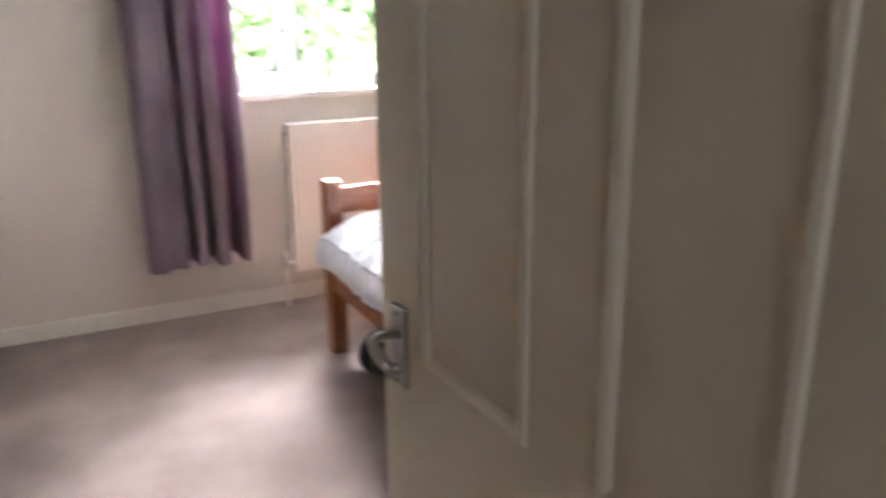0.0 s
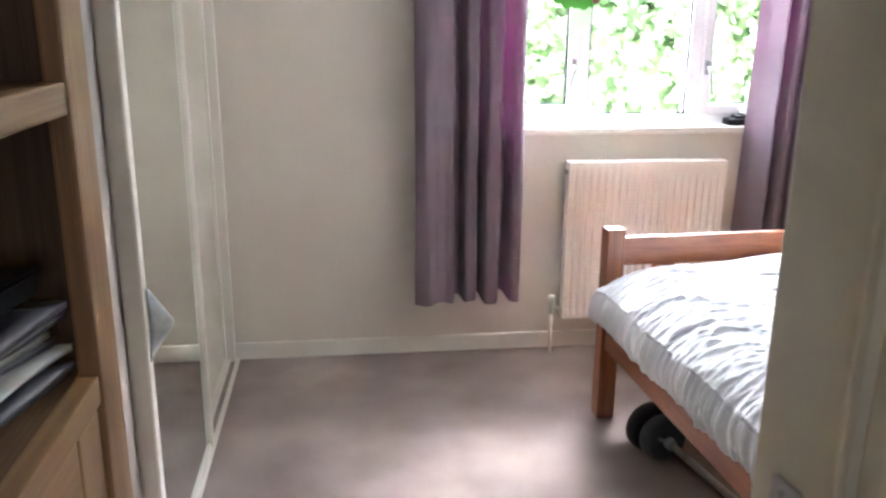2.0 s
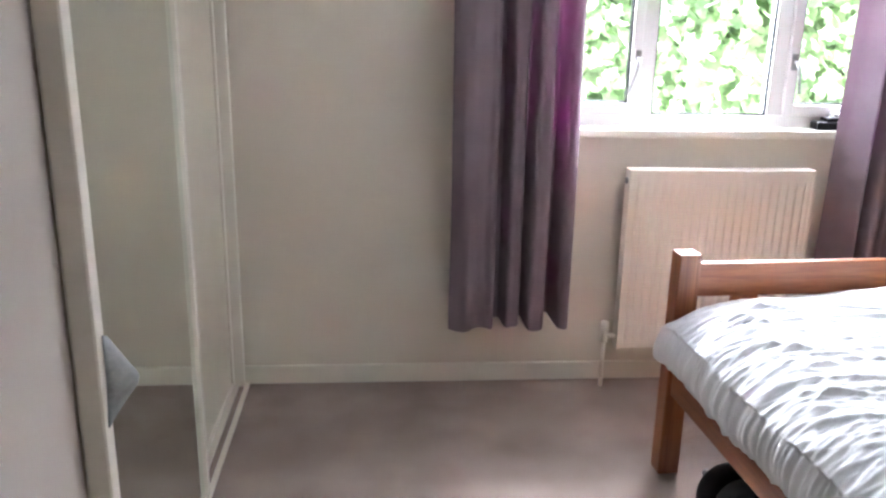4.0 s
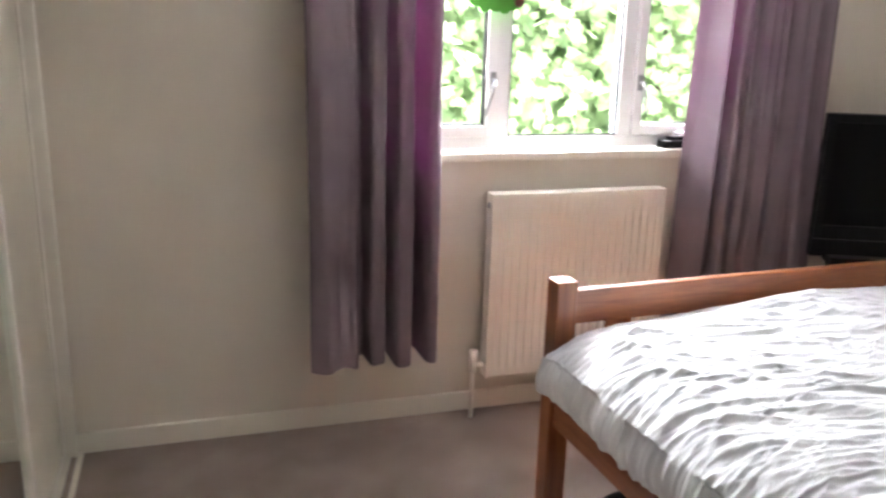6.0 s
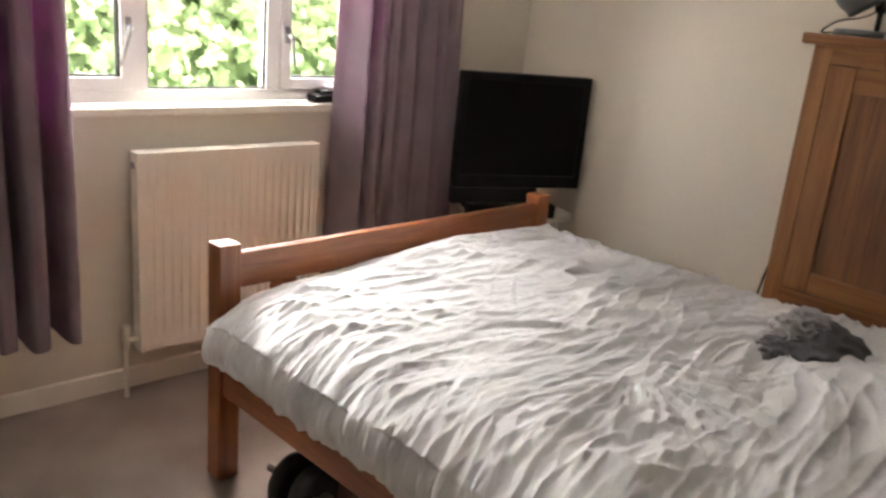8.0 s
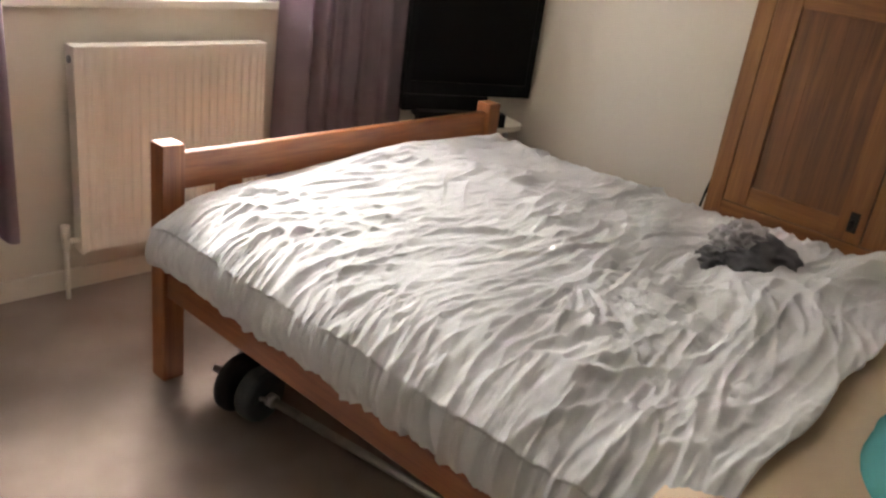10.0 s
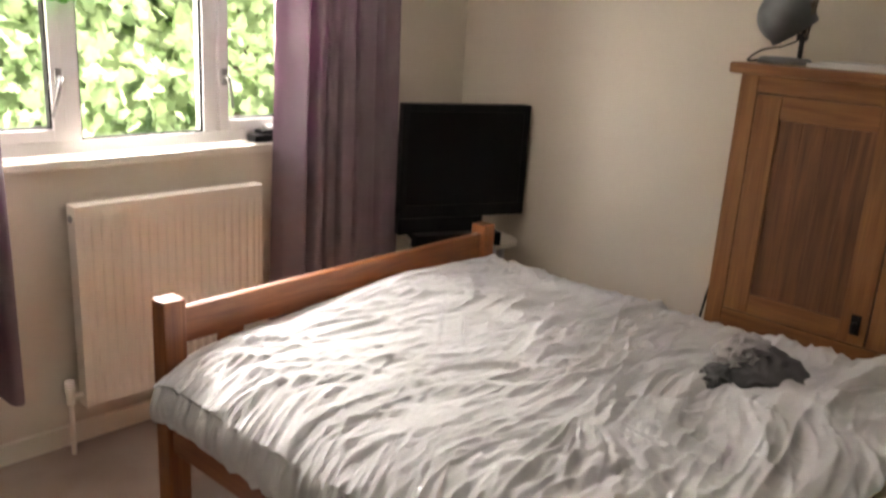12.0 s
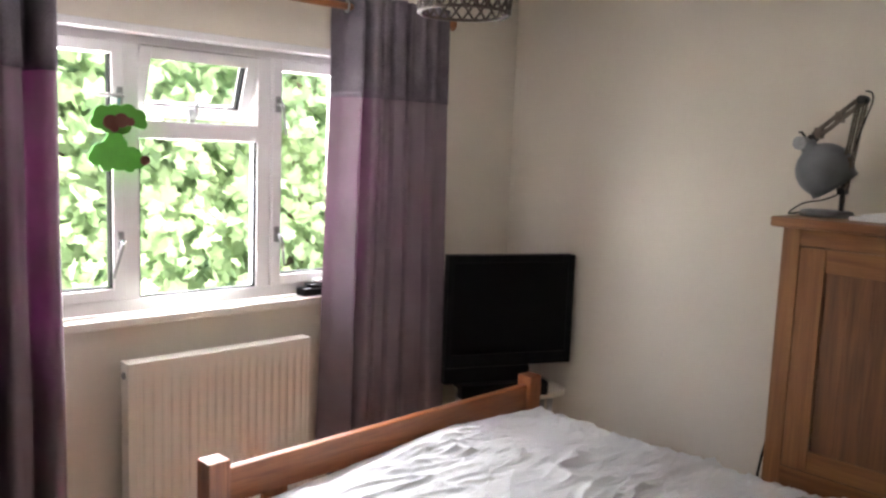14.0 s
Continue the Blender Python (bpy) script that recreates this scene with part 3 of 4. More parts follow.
def creases(u, v):
    """Rumpled cotton: long folds that run across the bed and fan out, with small crumples between them."""
    w1 = .6 * noise.noise((u * 1.3, v * 1.3, 3.0))
    w2 = .6 * noise.noise((u * 1.8 + 7, v * 1.8, 8.0))
    ang = .22 * noise.noise((u * .9, v * .9, 1.0)) + .2 * math.exp(-((u - .85) ** 2 + (v - 1.3) ** 2) / .08) - .12
    c, s = math.cos(ang), math.sin(ang)
    a, b = u * c - v * s, u * s + v * c
    soft = noise.noise((a * 2.6 + w1 * .8, b * 9 + w2 * 1.6, 0.0)) * .0045 + noise.noise((a * 6 + w2, b * 19 + w1 * 3, 4.0)) * .0015
    a2, b2 = a + .45 * b, b - .38 * a
    a3, b3 = a - .8 * b, b + .7 * a
    m1 = max(0, min(1, .5 + 1.7 * noise.noise((u * 2.4, v * 3.1, 12.0))))
    m2 = max(0, min(1, .45 - 1.7 * noise.noise((u * 2.9, v * 2.6, 15.0))))
    m3 = max(0, min(1, .30 + 1.9 * noise.noise((u * 3.3, v * 2.8, 18.0))))
    f1 = max(0, ridge(noise.noise((a * 1.4 + w1, b * 6 + w2 * 1.6, 21.0)) * 5.0)) ** 1.3 * m1
    f2 = max(0, ridge(noise.noise((a2 * 2.4 + w2, b2 * 10 + w1 * 1.8, 27.0)) * 4.2)) ** 1.3 * m2
    f3 = max(0, ridge(noise.noise((a * 5 + w1 * 3, b * 34 + w2 * 4, 9.0)) * 3.0)) ** 1.2
    f4 = noise.noise((u * 38, v * 44, 2.0))
    f5 = max(0, ridge(noise.noise((a * 4.2 + w2 * 2.5, b * 17 + w1 * 3.5, 33.0)) * 3.6)) ** 1.3
    f6 = max(0, ridge(noise.noise((a3 * 3 + w1, b3 * 13 + w2 * 2.0, 37.0)) * 4.0)) ** 1.3 * m3
    rough = math.exp(-(((u - .66) / .32) ** 2 + ((v - 1.40) / .24) ** 2))
    f7 = max(0, ridge(noise.noise((b3 * 7 + w2 * 3, a3 * 3 + w1 * 3, 51.0)) * 2.6)) ** 1.3 * rough
    # folds that fan out from one gathered spot towards the near hem and the head
    du, dv = u - .50, v - 1.10
    far = math.hypot(du, dv)
    turn = math.atan2(dv, du) + .25 * noise.noise((u * 4, v * 4, 66.0))
    reach = max(0, min(1, (far - .03) / .10)) * math.exp(-(far / .40) ** 2) * max(0, min(1, .45 + 4 * dv - 1.2 * du))
    fan = max(0, ridge(noise.noise((turn * 4.2, far * 1.3, 61.0)) * 3.0)) ** 1.2 + .5 * max(0, ridge(noise.noise((turn * 9.0, far * 2.5, 71.0)) * 2.6)) ** 1.2
    return .012 + .014 * fan * reach + soft + .0102 * f1 + .0098 * f2 + .0036 * f3 * (.5 + .5 * m2) + .0068 * f5 * (.3 + .7 * m1) + .005 * f6 + .012 * f7 + .0013 * f4


def duvet_place(p, q):
    """p runs from the hem on the near side across the top to the far side, q from the foot to the head."""
    v = .056 + q * 1.655 + .03 * noise.noise((p * 5, 2.0, 6.0)) * q
    wide = BW - .01
    side = .145
    total = side * 2 + wide
    d = p * total
    swell = .075 * math.sin(min(1, max(0, (d - side) / wide)) * math.pi * .8) + .022 * noise.noise((d * 1.6, v * 1.5, 5.0))
    top = .562 + swell
    foot = max(0, 1 - (v - .075) / .10)
    top -= .012 * foot ** 2
    r = .13
    gather = max(0, ridge(noise.noise((v * 13 + 1.2 * d, d * 1.2, 1.0)) * 1.8)) + .4 * noise.noise((v * 34, d * 3, 7.0))
    if d < side:
        k = d / side
        u = -.022 - .014 * math.sin(k * math.pi) + .02 * gather * (1 - k * .3) - .012 * noise.noise((v * 6, k, 2.0)) + .03 * (1 - k) ** 2
        z = .385 + .01 * noise.noise((v * 3, 1.0, 4.0)) + (top - .385 - .06) * k
    elif d > side + wide:
        k = (d - side - wide) / side
        u = wide - .012 + .012 * k
        z = top - .045 - (top - .42) * k * .8
    else:
        k = d - side
        e = min(1, k / r), min(1, (wide - k) / r)
        u = k - .022 * (1 - e[0])
        z = top - .06 * (1 - e[0]) ** 2 - .045 * (1 - e[1]) ** 2
    edge = max(0, min(1, (d - side * .3) / .22))
    cr = 1.5 * creases(u, v)
    z += cr * (.35 + .65 * edge) * (1 - .6 * foot)
    u -= cr * (1 - edge) * 1.0
    fade = max(0, min(1, 1 - (d - side) / .5))
    bend = 1.5 * noise.noise((u * 2, v * 3, 44.0))
    fl = max(0, ridge(noise.noise((u * 1.5, v * 19 + u * 4 + bend, 40.0)) * 3.4)) ** 1.3
    fl += .7 * max(0, ridge(noise.noise((u * 3, v * 36 + u * 9 + bend * 2, 47.0)) * 2.6)) ** 1.3
    z += .0076 * fl * fade * min(1, d / .1) * (.35 + .65 * min(1, v / .7))
    u -= .013 * fl * max(0, 1 - d / (side * 1.5))
    fold = math.exp(-((v - 1.55 - .12 * (u - 1.2)) / .05) ** 2) * max(0, min(1, (u - .9) / .3)) * .05
    return bpos(u, v, z + fold)


bm = bmesh.new()
sheet(bm, 400, 500, duvet_place)
duvet = tagged(new("duvet", mesh_of(bm, "duvet", COTTON)), "rumpled white cotton duvet spread over the bed", "duvet")
mod = duvet.modifiers.new("thickness", "SOLIDIFY")
mod.thickness, mod.offset = 0.006, -1

bm = bmesh.new()
sheet(bm, 60, 40, lambda a, b: bpos(.0 + 1.43 * a, 1.60 + .34 * b, .575 + .045 * math.sin(math.pi * min(1, b * 1.2 + .05)) * (.6 + .4 * math.sin(a * 3))
                                    + .012 * noise.noise((a * 12, b * 4, 3.0))))
tagged(new("bed_sheet", mesh_of(bm, "bed_sheet", SHEET)), "crumpled tan sheet showing past the duvet", "sheet")


def cushion(name, label, category, m, u, v, z, w, l, h, turn, seed):
    bm = bmesh.new()
    bmesh.ops.create_uvsphere(bm, u_segments=40, v_segments=24, radius=1)
    c, s = math.cos(turn), math.sin(turn)
    for q in bm.verts:
        x, y, t = [math.copysign(abs(k) ** .55, k) for k in q.co]
        t = q.co.z * (1 - .45 * (x * x * y * y))
        x, y, t = x * w / 2, y * l / 2, t * h / 2 + .006 * noise.noise((q.co.x * 5, q.co.y * 5, seed))
        q.co = bpos(u + x * c - y * s, v + x * s + y * c, z + t)
    for face in bm.faces:
        face.smooth = True
    return tagged(new(name, mesh_of(bm, name, m)), label, category)


cushion("pillow", "soft turquoise cotton pillow lying on the bed", "pillow", TEAL, .68, 1.945, .575, .74, .30, .12, .10, 3.0)

# grey garment dropped on the duvet
GX, GV, GZ = 1.01, 1.285, .636


def crumple(name, m, parent, u0, v0, z0, ru, rv, rz, seed, fold, turn=0.0, label=""):
    """A soft heap of cloth, flat underneath, with folds of the given depth."""
    bm = bmesh.new()
    bmesh.ops.create_icosphere(bm, subdivisions=5, radius=1)
    off = Vector((seed, seed * .7, seed * 1.3))
    c, s_ = math.cos(turn), math.sin(turn)
    for q in bm.verts:
        p = q.co.copy()
        k = 1 + .16 * noise.noise(p * 1.3 + off) + fold * (max(0, ridge(noise.noise(p * 2.3 + off) * 2.6)) - .3)
        k += fold * .45 * (max(0, ridge(noise.noise(p * 5.5 + off) * 2.4)) - .3)
        a, b = p.x * ru * k, p.y * rv * k
        q.co = bpos(u0 + a * c - b * s_, v0 + a * s_ + b * c, z0 + max(-.3, p.z) * rz * k)
    for face in bm.faces:
        face.smooth = True
    return part(name, bm, m, parent, label)


garment = thing("garment", "crumpled dark grey garment dropped on the duvet", "clothing", bpos(GX, GV, GZ))
crumple("body", GREYCLOTH, garment, GX + .045, GV + .035, GZ, .125, .098, .080, 2.0, .13, .5)
crumple("lining", LINING, garment, GX + .035, GV - .015, GZ + .052, .080, .064, .050, 5.0, .34, .3, "pale grey turned-out lining")
crumple("sleeve", GREYCLOTH, garment, GX - .075, GV - .045, GZ, .064, .044, .042, 8.0, .30, .1)
crumple("cuff", CUFF, garment, GX - .125, GV - .070, GZ, .032, .030, .022, 11.0, .32, 0.0, "dark patterned cuff")

# ---- barbell under the bed ----
bar = thing("barbell", "barbell with black and grey weight plates under the bed", "barbell", (1.2, 3.2, 0))
P0, BD = Vector((1.150, 3.425, .09)), Vector((.18, -.95, -.015)).normalized()


def disc(name, a, b, r, m, label):
    bm = bmesh.new()
    tube(bm, [P0 + BD * a, P0 + BD * (a + .004), P0 + BD * (a + .012), P0 + BD * (b - .012), P0 + BD * (b - .004), P0 + BD * b],
         [r * .82, r * .93, r, r, r * .93, r * .82], 40)
    tube(bm, [P0 + BD * (a - .006), P0 + BD * (b + .006)], r * .3, 20)
    part(name, bm, m, bar, label)


disc("plate", .04, .085, .089, RUBBER, "black rubber plate")
disc("plate", .115, .175, .080, GREYPLATE, "grey plate")
bm = bmesh.new()
tube(bm, [P0 - BD * .04, P0 + BD * .30], .0125, 12)
part("sleeve", bm, STEEL, bar)
bm = bmesh.new()
tube(bm, [P0 + BD * .18, P0 + BD * .205], .02, 12)
tube(bm, [P0 + BD * .192 + Vector((-.018, 0, .01)), P0 + BD * .192 + Vector((-.04, 0, .02))], .006, 8)
part("collar", bm, CHROME, bar)
bm = bmesh.new()
tube(bm, [P0 + BD * .20, P0 + BD * 1.35], .0125, 12)
part("shaft", bm, CHROME, bar)
for a in (1.16,):
    disc("plate", a, a + .06, .085, GREYPLATE, "grey plate")

# ---- television on a corner stand ----
TR, TD = Vector((2.952, 3.885, 0)), Vector((-.914, .405, 0)).normalized()
TN = Vector((-TD.y, TD.x, 0))
if TN.y > 0:
    TN = -TN


def tpos(u, w, z):
    return TR + TD * u + TN * w + Vector((0, 0, z))


tv = thing("television", "black flat screen television on a corner stand", "television", tpos(.3, -.05, .62))
part("back_case", boxes([(.0, .60, -.045, 0, .68, 1.172), (.12, .48, -.085, -.045, .76, 1.06)], .008, tpos), BLACK, tv)
part("bezel", boxes([(.0, .03, 0, .012, .68, 1.172), (.57, .60, 0, .012, .68, 1.172), (.03, .57, 0, .012, 1.14, 1.172), (.03, .57, 0, .012, .68, .735)],
                    .003, tpos), BLACK, tv)
part("screen", boxes([(.03, .57, 0, .005, .735, 1.14)], 0, tpos), SCREEN, tv, "dark switched-off screen")
part("speaker", boxes([(.20, .60, -.04, .012, .606, .678)], .006, tpos), BLACK, tv)
part("foot", boxes([(.20, .52, -.09, .05, .572, .60)], .006, tpos), BLACK, tv)
tagged(new("set_top_box", mesh_of(boxes([(.16, .56, .07, .13, .572, .632)], .005, tpos), "set_top_box", BLACK)), "slim black set-top box before the television", "set-top box")

stand = thing("corner_stand", "pale corner stand with a rounded top shelf", "stand", tpos(.3, -.05, 0))


def shelf_shape(z0, z1, grow=0.0):
    bm = bmesh.new()
    pts = [(.50, -.16), (.06, -.16)] + [(.28 - .25 * math.cos(a), .12 * abs(math.sin(a)) ** .6 + grow) for a in [k * math.pi / 24 for k in range(25)]]
    low, up = [bm.verts.new(tpos(u, w, z0)) for u, w in pts], [bm.verts.new(tpos(u, w, z1)) for u, w in pts]
    n = len(pts)
    for k in range(n):
        bm.faces.new((low[k], low[(k + 1) % n], up[(k + 1) % n], up[k]))
    bm.faces.new(low[::-1])
    bm.faces.new(up)
    return bm


part("top_shelf", shelf_shape(.548, .571), CREAM, stand)
part("middle_shelf", shelf_shape(.28, .30), CREAM, stand)
part("bottom_shelf", shelf_shape(.03, .05), CREAM, stand)
for u, w in ((.06, -.13), (.48, -.13), (.12, .07), (.42, .07)):
    bm = bmesh.new()
    tube(bm, [tpos(u, w, 0), tpos(u, w, .55)], .013, 10)
    part("post", bm, CHROME, stand)

# ---- oak cabinet ----
CX, CB = 2.63, EAST - .012
cab = thing("cabinet", "oak cabinet with boarded panel doors and iron latch", "cabinet", ((CX + CB) / 2, 2.28, 0))
CY1, CY0, CT = 2.80, 1.74, 1.415
part("top", boxes([(CX - .03, CB, CY0 - .03, CY1 + .032, CT, CT + .034)], .008), wood("oak", 1), cab)
part("side", boxes([(CX + .004, CB, CY1 - .022, CY1, 0, CT)], .003), wood("oak", 2), cab)
part("side", boxes([(CX + .004, CB, CY0, CY0 + .022, 0, CT)], .003), wood("oak", 2), cab)
part("back", boxes([(CB - .012, CB, CY0 + .022, CY1 - .022, .06, CT)]), wood("oak", 2), cab)
for y0, y1 in ((CY1 - .058, CY1), (CY0, CY0 + .058)):
    part("face_stile", boxes([(CX, CX + .02, y0, y1, 0, CT)], .003), wood("oak", 2), cab)
for z0, z1 in ((1.362, CT), (.57, .636), (.03, .10)):
    part("face_rail", boxes([(CX + .001, CX + .02, CY0 + .058, CY1 - .058, z0, z1)], .002), wood("oak", 1), cab)


def cab_door(y0, y1, z0, z1, latch_y):
    d = part("door", boxes([(CX - .004, CX + .016, y0, y0 + .082, z0, z1), (CX - .004, CX + .016, y1 - .082, y1, z0, z1)], .004), wood("oak", 2), cab)
    for a, b in ((z0, z0 + .068), (z1 - .075, z1)):
        part("rail", boxes([(CX - .003, CX + .015, y0 + .082, y1 - .082, a, b)], .003), wood("oak", 1), d)
    n = 4
    w = (y1 - y0 - .164) / n
    for i in range(n):
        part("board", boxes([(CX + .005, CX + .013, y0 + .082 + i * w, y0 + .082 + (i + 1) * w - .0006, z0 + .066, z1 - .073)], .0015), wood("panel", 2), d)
    if latch_y:
        bm = boxes([(CX - .010, CX - .004, latch_y - .014, latch_y + .014, z0 + .034, z0 + .097)], .002)
        tube(bm, [(CX - .01, latch_y, z0 + .072), (CX - .026, latch_y, z0 + .068), (CX - .03, latch_y, z0 + .042)], [.006, .008, .006], 8)
        part("latch", bm, IRON, d, "black iron latch")


cab_door(2.283, CY1 - .062, .64, 1.358, 2.318)
cab_door(CY0 + .062, 2.279, .64, 1.358, 0)
for y0, y1 in ((2.283, CY1 - .062), (CY0 + .062, 2.279)):
    part("drawer_front", boxes([(CX - .004, CX + .016, y0, y1, .104, .566)], .004), wood("oak", 1), cab)

# things on the cabinet
LZ = CT + .034
lamp = thing("desk_lamp", "grey spring-arm desk lamp on the cabinet", "desk lamp", (2.79, 2.735, LZ))
LX = 2.79


def lathe(bm, origin, axis, prof, seg=32):
    axis = Vector(axis).normalized()
    a = axis.orthogonal().normalized()
    c = axis.cross(a)
    rings = [[bm.verts.new(Vector(origin) + axis * h + r * (math.cos(k * math.tau / seg) * a + math.sin(k * math.tau / seg) * c)) for k in range(seg)] for h, r in prof]
    for q, w in zip(rings, rings[1:]):
        for k in range(seg):
            bm.faces.new((q[k], q[(k + 1) % seg], w[(k + 1) % seg], w[k])).smooth = True


bm = bmesh.new()
lathe(bm, (LX, 2.735, LZ), (0, 0, 1), ((0, .001), (0, .082), (.012, .082), (.018, .078), (.021, .07), (.022, .001)))
part("base", bm, LAMPGREY, lamp)
bm = bmesh.new()
tube(bm, [(LX, 2.69, LZ + .02), (LX, 2.69, LZ + .09)], .008, 10)
tube(bm, [(LX - .02, 2.69, LZ + .085), (LX + .02, 2.69, LZ + .085)], .012, 10)
part("stem", bm, IRON, lamp)
EL = Vector((LX, 2.655, 1.825))
bm = bmesh.new()
for dx, dy in ((-.012, -.008), (.012, -.008), (-.012, .012), (.012, .012)):
    tube(bm, [(LX + dx, 2.69 + dy, LZ + .085), EL + Vector((dx, dy, -.005))], .0042, 8)
part("lower_arm", bm, BRONZE, lamp)
bm = bmesh.new()
for dx, dz in ((-.01, .012), (.01, .012), (-.01, -.012), (.01, -.012)):
    tube(bm, [EL + Vector((dx, .004, dz)), (LX + dx, 2.80, 1.705 + dz)], .0042, 8)
part("upper_arm", bm, BRONZE, lamp)
bm = bmesh.new()
tube(bm, [EL + Vector((-.02, 0, 0)), EL + Vector((.02, 0, 0))], .014, 12)
part("joint", bm, IRON, lamp)
bm = bmesh.new()
tube(bm, [(LX - .018, 2.80, 1.702), (LX + .018, 2.80, 1.702)], .013, 12)
part("joint", bm, IRON, lamp)
bm = bmesh.new()
coil = [Vector((LX, 2.69, LZ + .10)).lerp(EL, .08 + .38 * k / 80) + Vector((.006 * math.cos(k * 1.3), .018 + .006 * math.sin(k * 1.3), 0)) for k in range(80)]
tube(bm, coil, .0016, 5)
part("spring", bm, STEEL, lamp)
bm = bmesh.new()
AX = Vector((.30, -.50, -.80)).normalized()
SC = Vector((LX + .007, 2.757, 1.60))
prof = [(-.108, .001), (-.108, .018), (-.104, .026), (-.085, .027), (-.083, .034)]
prof += [(-.088 * math.cos(a), .09 * math.sin(a)) for a in [radians(24 + 6 * k) for k in range(17)]]
prof += [(.062, .078), (.060, .076)] + [(-.084 * math.cos(a), .086 * math.sin(a)) for a in [radians(122 - 8 * k) for k in range(13)]]
lathe(bm, SC, AX, prof, 40)
part("shade", bm, LAMPGREY, lamp, "round grey metal shade")
bm = bmesh.new()
tube(bm, [SC - AX * .105 + Vector((-.03, .012, 0)), SC - AX * .105 + Vector((.03, .012, 0))], .022, 16)
part("cap", bm, STEEL, lamp)
bm = bmesh.new()
tube(bm, [(LX, 2.795, 1.69), (LX, 2.80, 1.655)], .007, 8)
part("swivel", bm, IRON, lamp)
for at_ in (EL.lerp(Vector((LX, 2.80, 1.705)), .45), EL.lerp(Vector((LX, 2.80, 1.705)), .88), Vector((LX, 2.69, LZ + .085)).lerp(EL, .32)):
    part("clamp", boxes([(at_.x - .015, at_.x + .015, at_.y - .012, at_.y + .012, at_.z - .018, at_.z + .018)], .004), BRONZE, lamp)
bm = bmesh.new()
tube(bm, [(LX - .012, 2.822, 1.706), (LX - .016, 2.834, 1.722), (LX - .016, 2.842, 1.720)], .004, 6)
part("wing_screw", bm, IRON, lamp)
bm = bmesh.new()
flex = [EL + Vector((-.004, .01, .012)), EL + Vector((-.004, -.006, .026)), EL + Vector((-.004, -.026, .020)), EL + Vector((-.004, -.030, -.006)),
        EL + Vector((-.006, -.018, -.05)), Vector((LX - .012, 2.665, 1.66)), Vector((LX - .016, 2.686, 1.545)), Vector((LX - .034, 2.725, 1.508)),
        Vector((LX - .066, 2.785, 1.490)), Vector((LX - .078, 2.825, LZ + .006)), Vector((LX + .02, 2.829, LZ + .006)), Vector((LX + .1, 2.828, LZ + .006))]
pts = []
for i in range(1, len(flex) - 2):
    p0, p1, p2, p3 = flex[i - 1:i + 3]
    for k in range(8):
        t = k / 8
        pts.append(.5 * (2 * p1 + (p2 - p0) * t + (2 * p0 - 5 * p1 + 4 * p2 - p3) * t * t + (3 * p1 - p0 - 3 * p2 + p3) * t ** 3))
tube(bm, pts, .003, 6)
part("flex", bm, BLACK, lamp)

bm = boxes([(2.70, 2.93, 2.40, 2.63, LZ, LZ + .012), (2.72, 2.90, 2.42, 2.60, LZ + .012, LZ + .020)], .002)
tagged(new("paper_pad", mesh_of(bm, "paper_pad", PAPER)), "white paper pad lying on the oak cabinet", "paper")
bm = bmesh.new()
tube(bm, [(2.74, 2.822, LZ - .03), (2.74, 2.818, 1.1), (2.735, 2.815, .80), (2.72, 2.845, .62), (2.71, 2.87, .40), (2.72, 2.86, .10), (2.75, 2.85, .004)], .0045, 8)
tagged(new("power_cable", mesh_of(bm, "power_cable", BLACK)), "black power cable hanging beside the cabinet", "cable")

# ---- bookcase ----
KX, KB, KY0, KY1 = -.158, -.468, .82, 1.803
book = thing("bookcase", "solid wood bookcase with open shelves above cupboards", "bookcase", ((KX + KB) / 2, (KY0 + KY1) / 2, 0))
for y0, y1 in ((KY1 - .072, KY1), (KY0, KY0 + .072)):
    part("face_stile", boxes([(KX - .024, KX, y0, y1, 0, 1.95)], .004), wood("pale", 2), book)
for y0, y1 in ((KY1 - .025, KY1 - .004), (KY0 + .004, KY0 + .025)):
    for i in range(3):
        x1 = KX - .024 - i * .087
        part("side_board", boxes([(x1 - .0855, x1, y0, y1, 0, 1.95)], .002), wood("brown", 2), book)
for i in range(8):
    y = KY0 + .026 + i * .1175
    part("back_board", boxes([(KB, KB + .012, y, y + .116, .05, 1.95)], .002), wood("brown", 2), book)
for z in (1.367, 1.056, .06, 1.73):
    part("shelf", boxes([(KB + .012, KX - .025, KY0 + .027, KY1 - .027, z + .006, z + .030)], .002), wood("brown", 1), book)
    part("shelf_edge", boxes([(KX - .025, KX - .002, KY0 + .073, KY1 - .073, z, z + .032)], .003), wood("pale", 1), book)
part("top", boxes([(KB, KX + .015, KY0 - .015, KY1 + .015, 1.95, 1.98)], .006), wood("pale", 1), book)
for y0, y1, hy in ((1.315, KY1 - .076, 1.385), (KY0 + .076, 1.31, 1.24)):
    d = part("cupboard_door", boxes([(KX - .026, KX - .006, y0, y0 + .07, .10, 1.05), (KX - .026, KX - .006, y1 - .07, y1, .10, 1.05)], .003), wood("pale", 2), book)
    for z0, z1 in ((.975, 1.05), (.10, .18)):
        part("rail", boxes([(KX - .025, KX - .007, y0 + .07, y1 - .07, z0, z1)], .003), wood("pale", 1), d)
    part("panel", boxes([(KX - .022, KX - .014, y0 + .07, y1 - .07, .18, .975)]), wood("pale", 2), d)
    bm = boxes([(KX - .008, KX + .016, hy - .028, hy + .028, 1.0, 1.018)], .004)
    part("handle", bm, CHROME, d, "chrome pull")


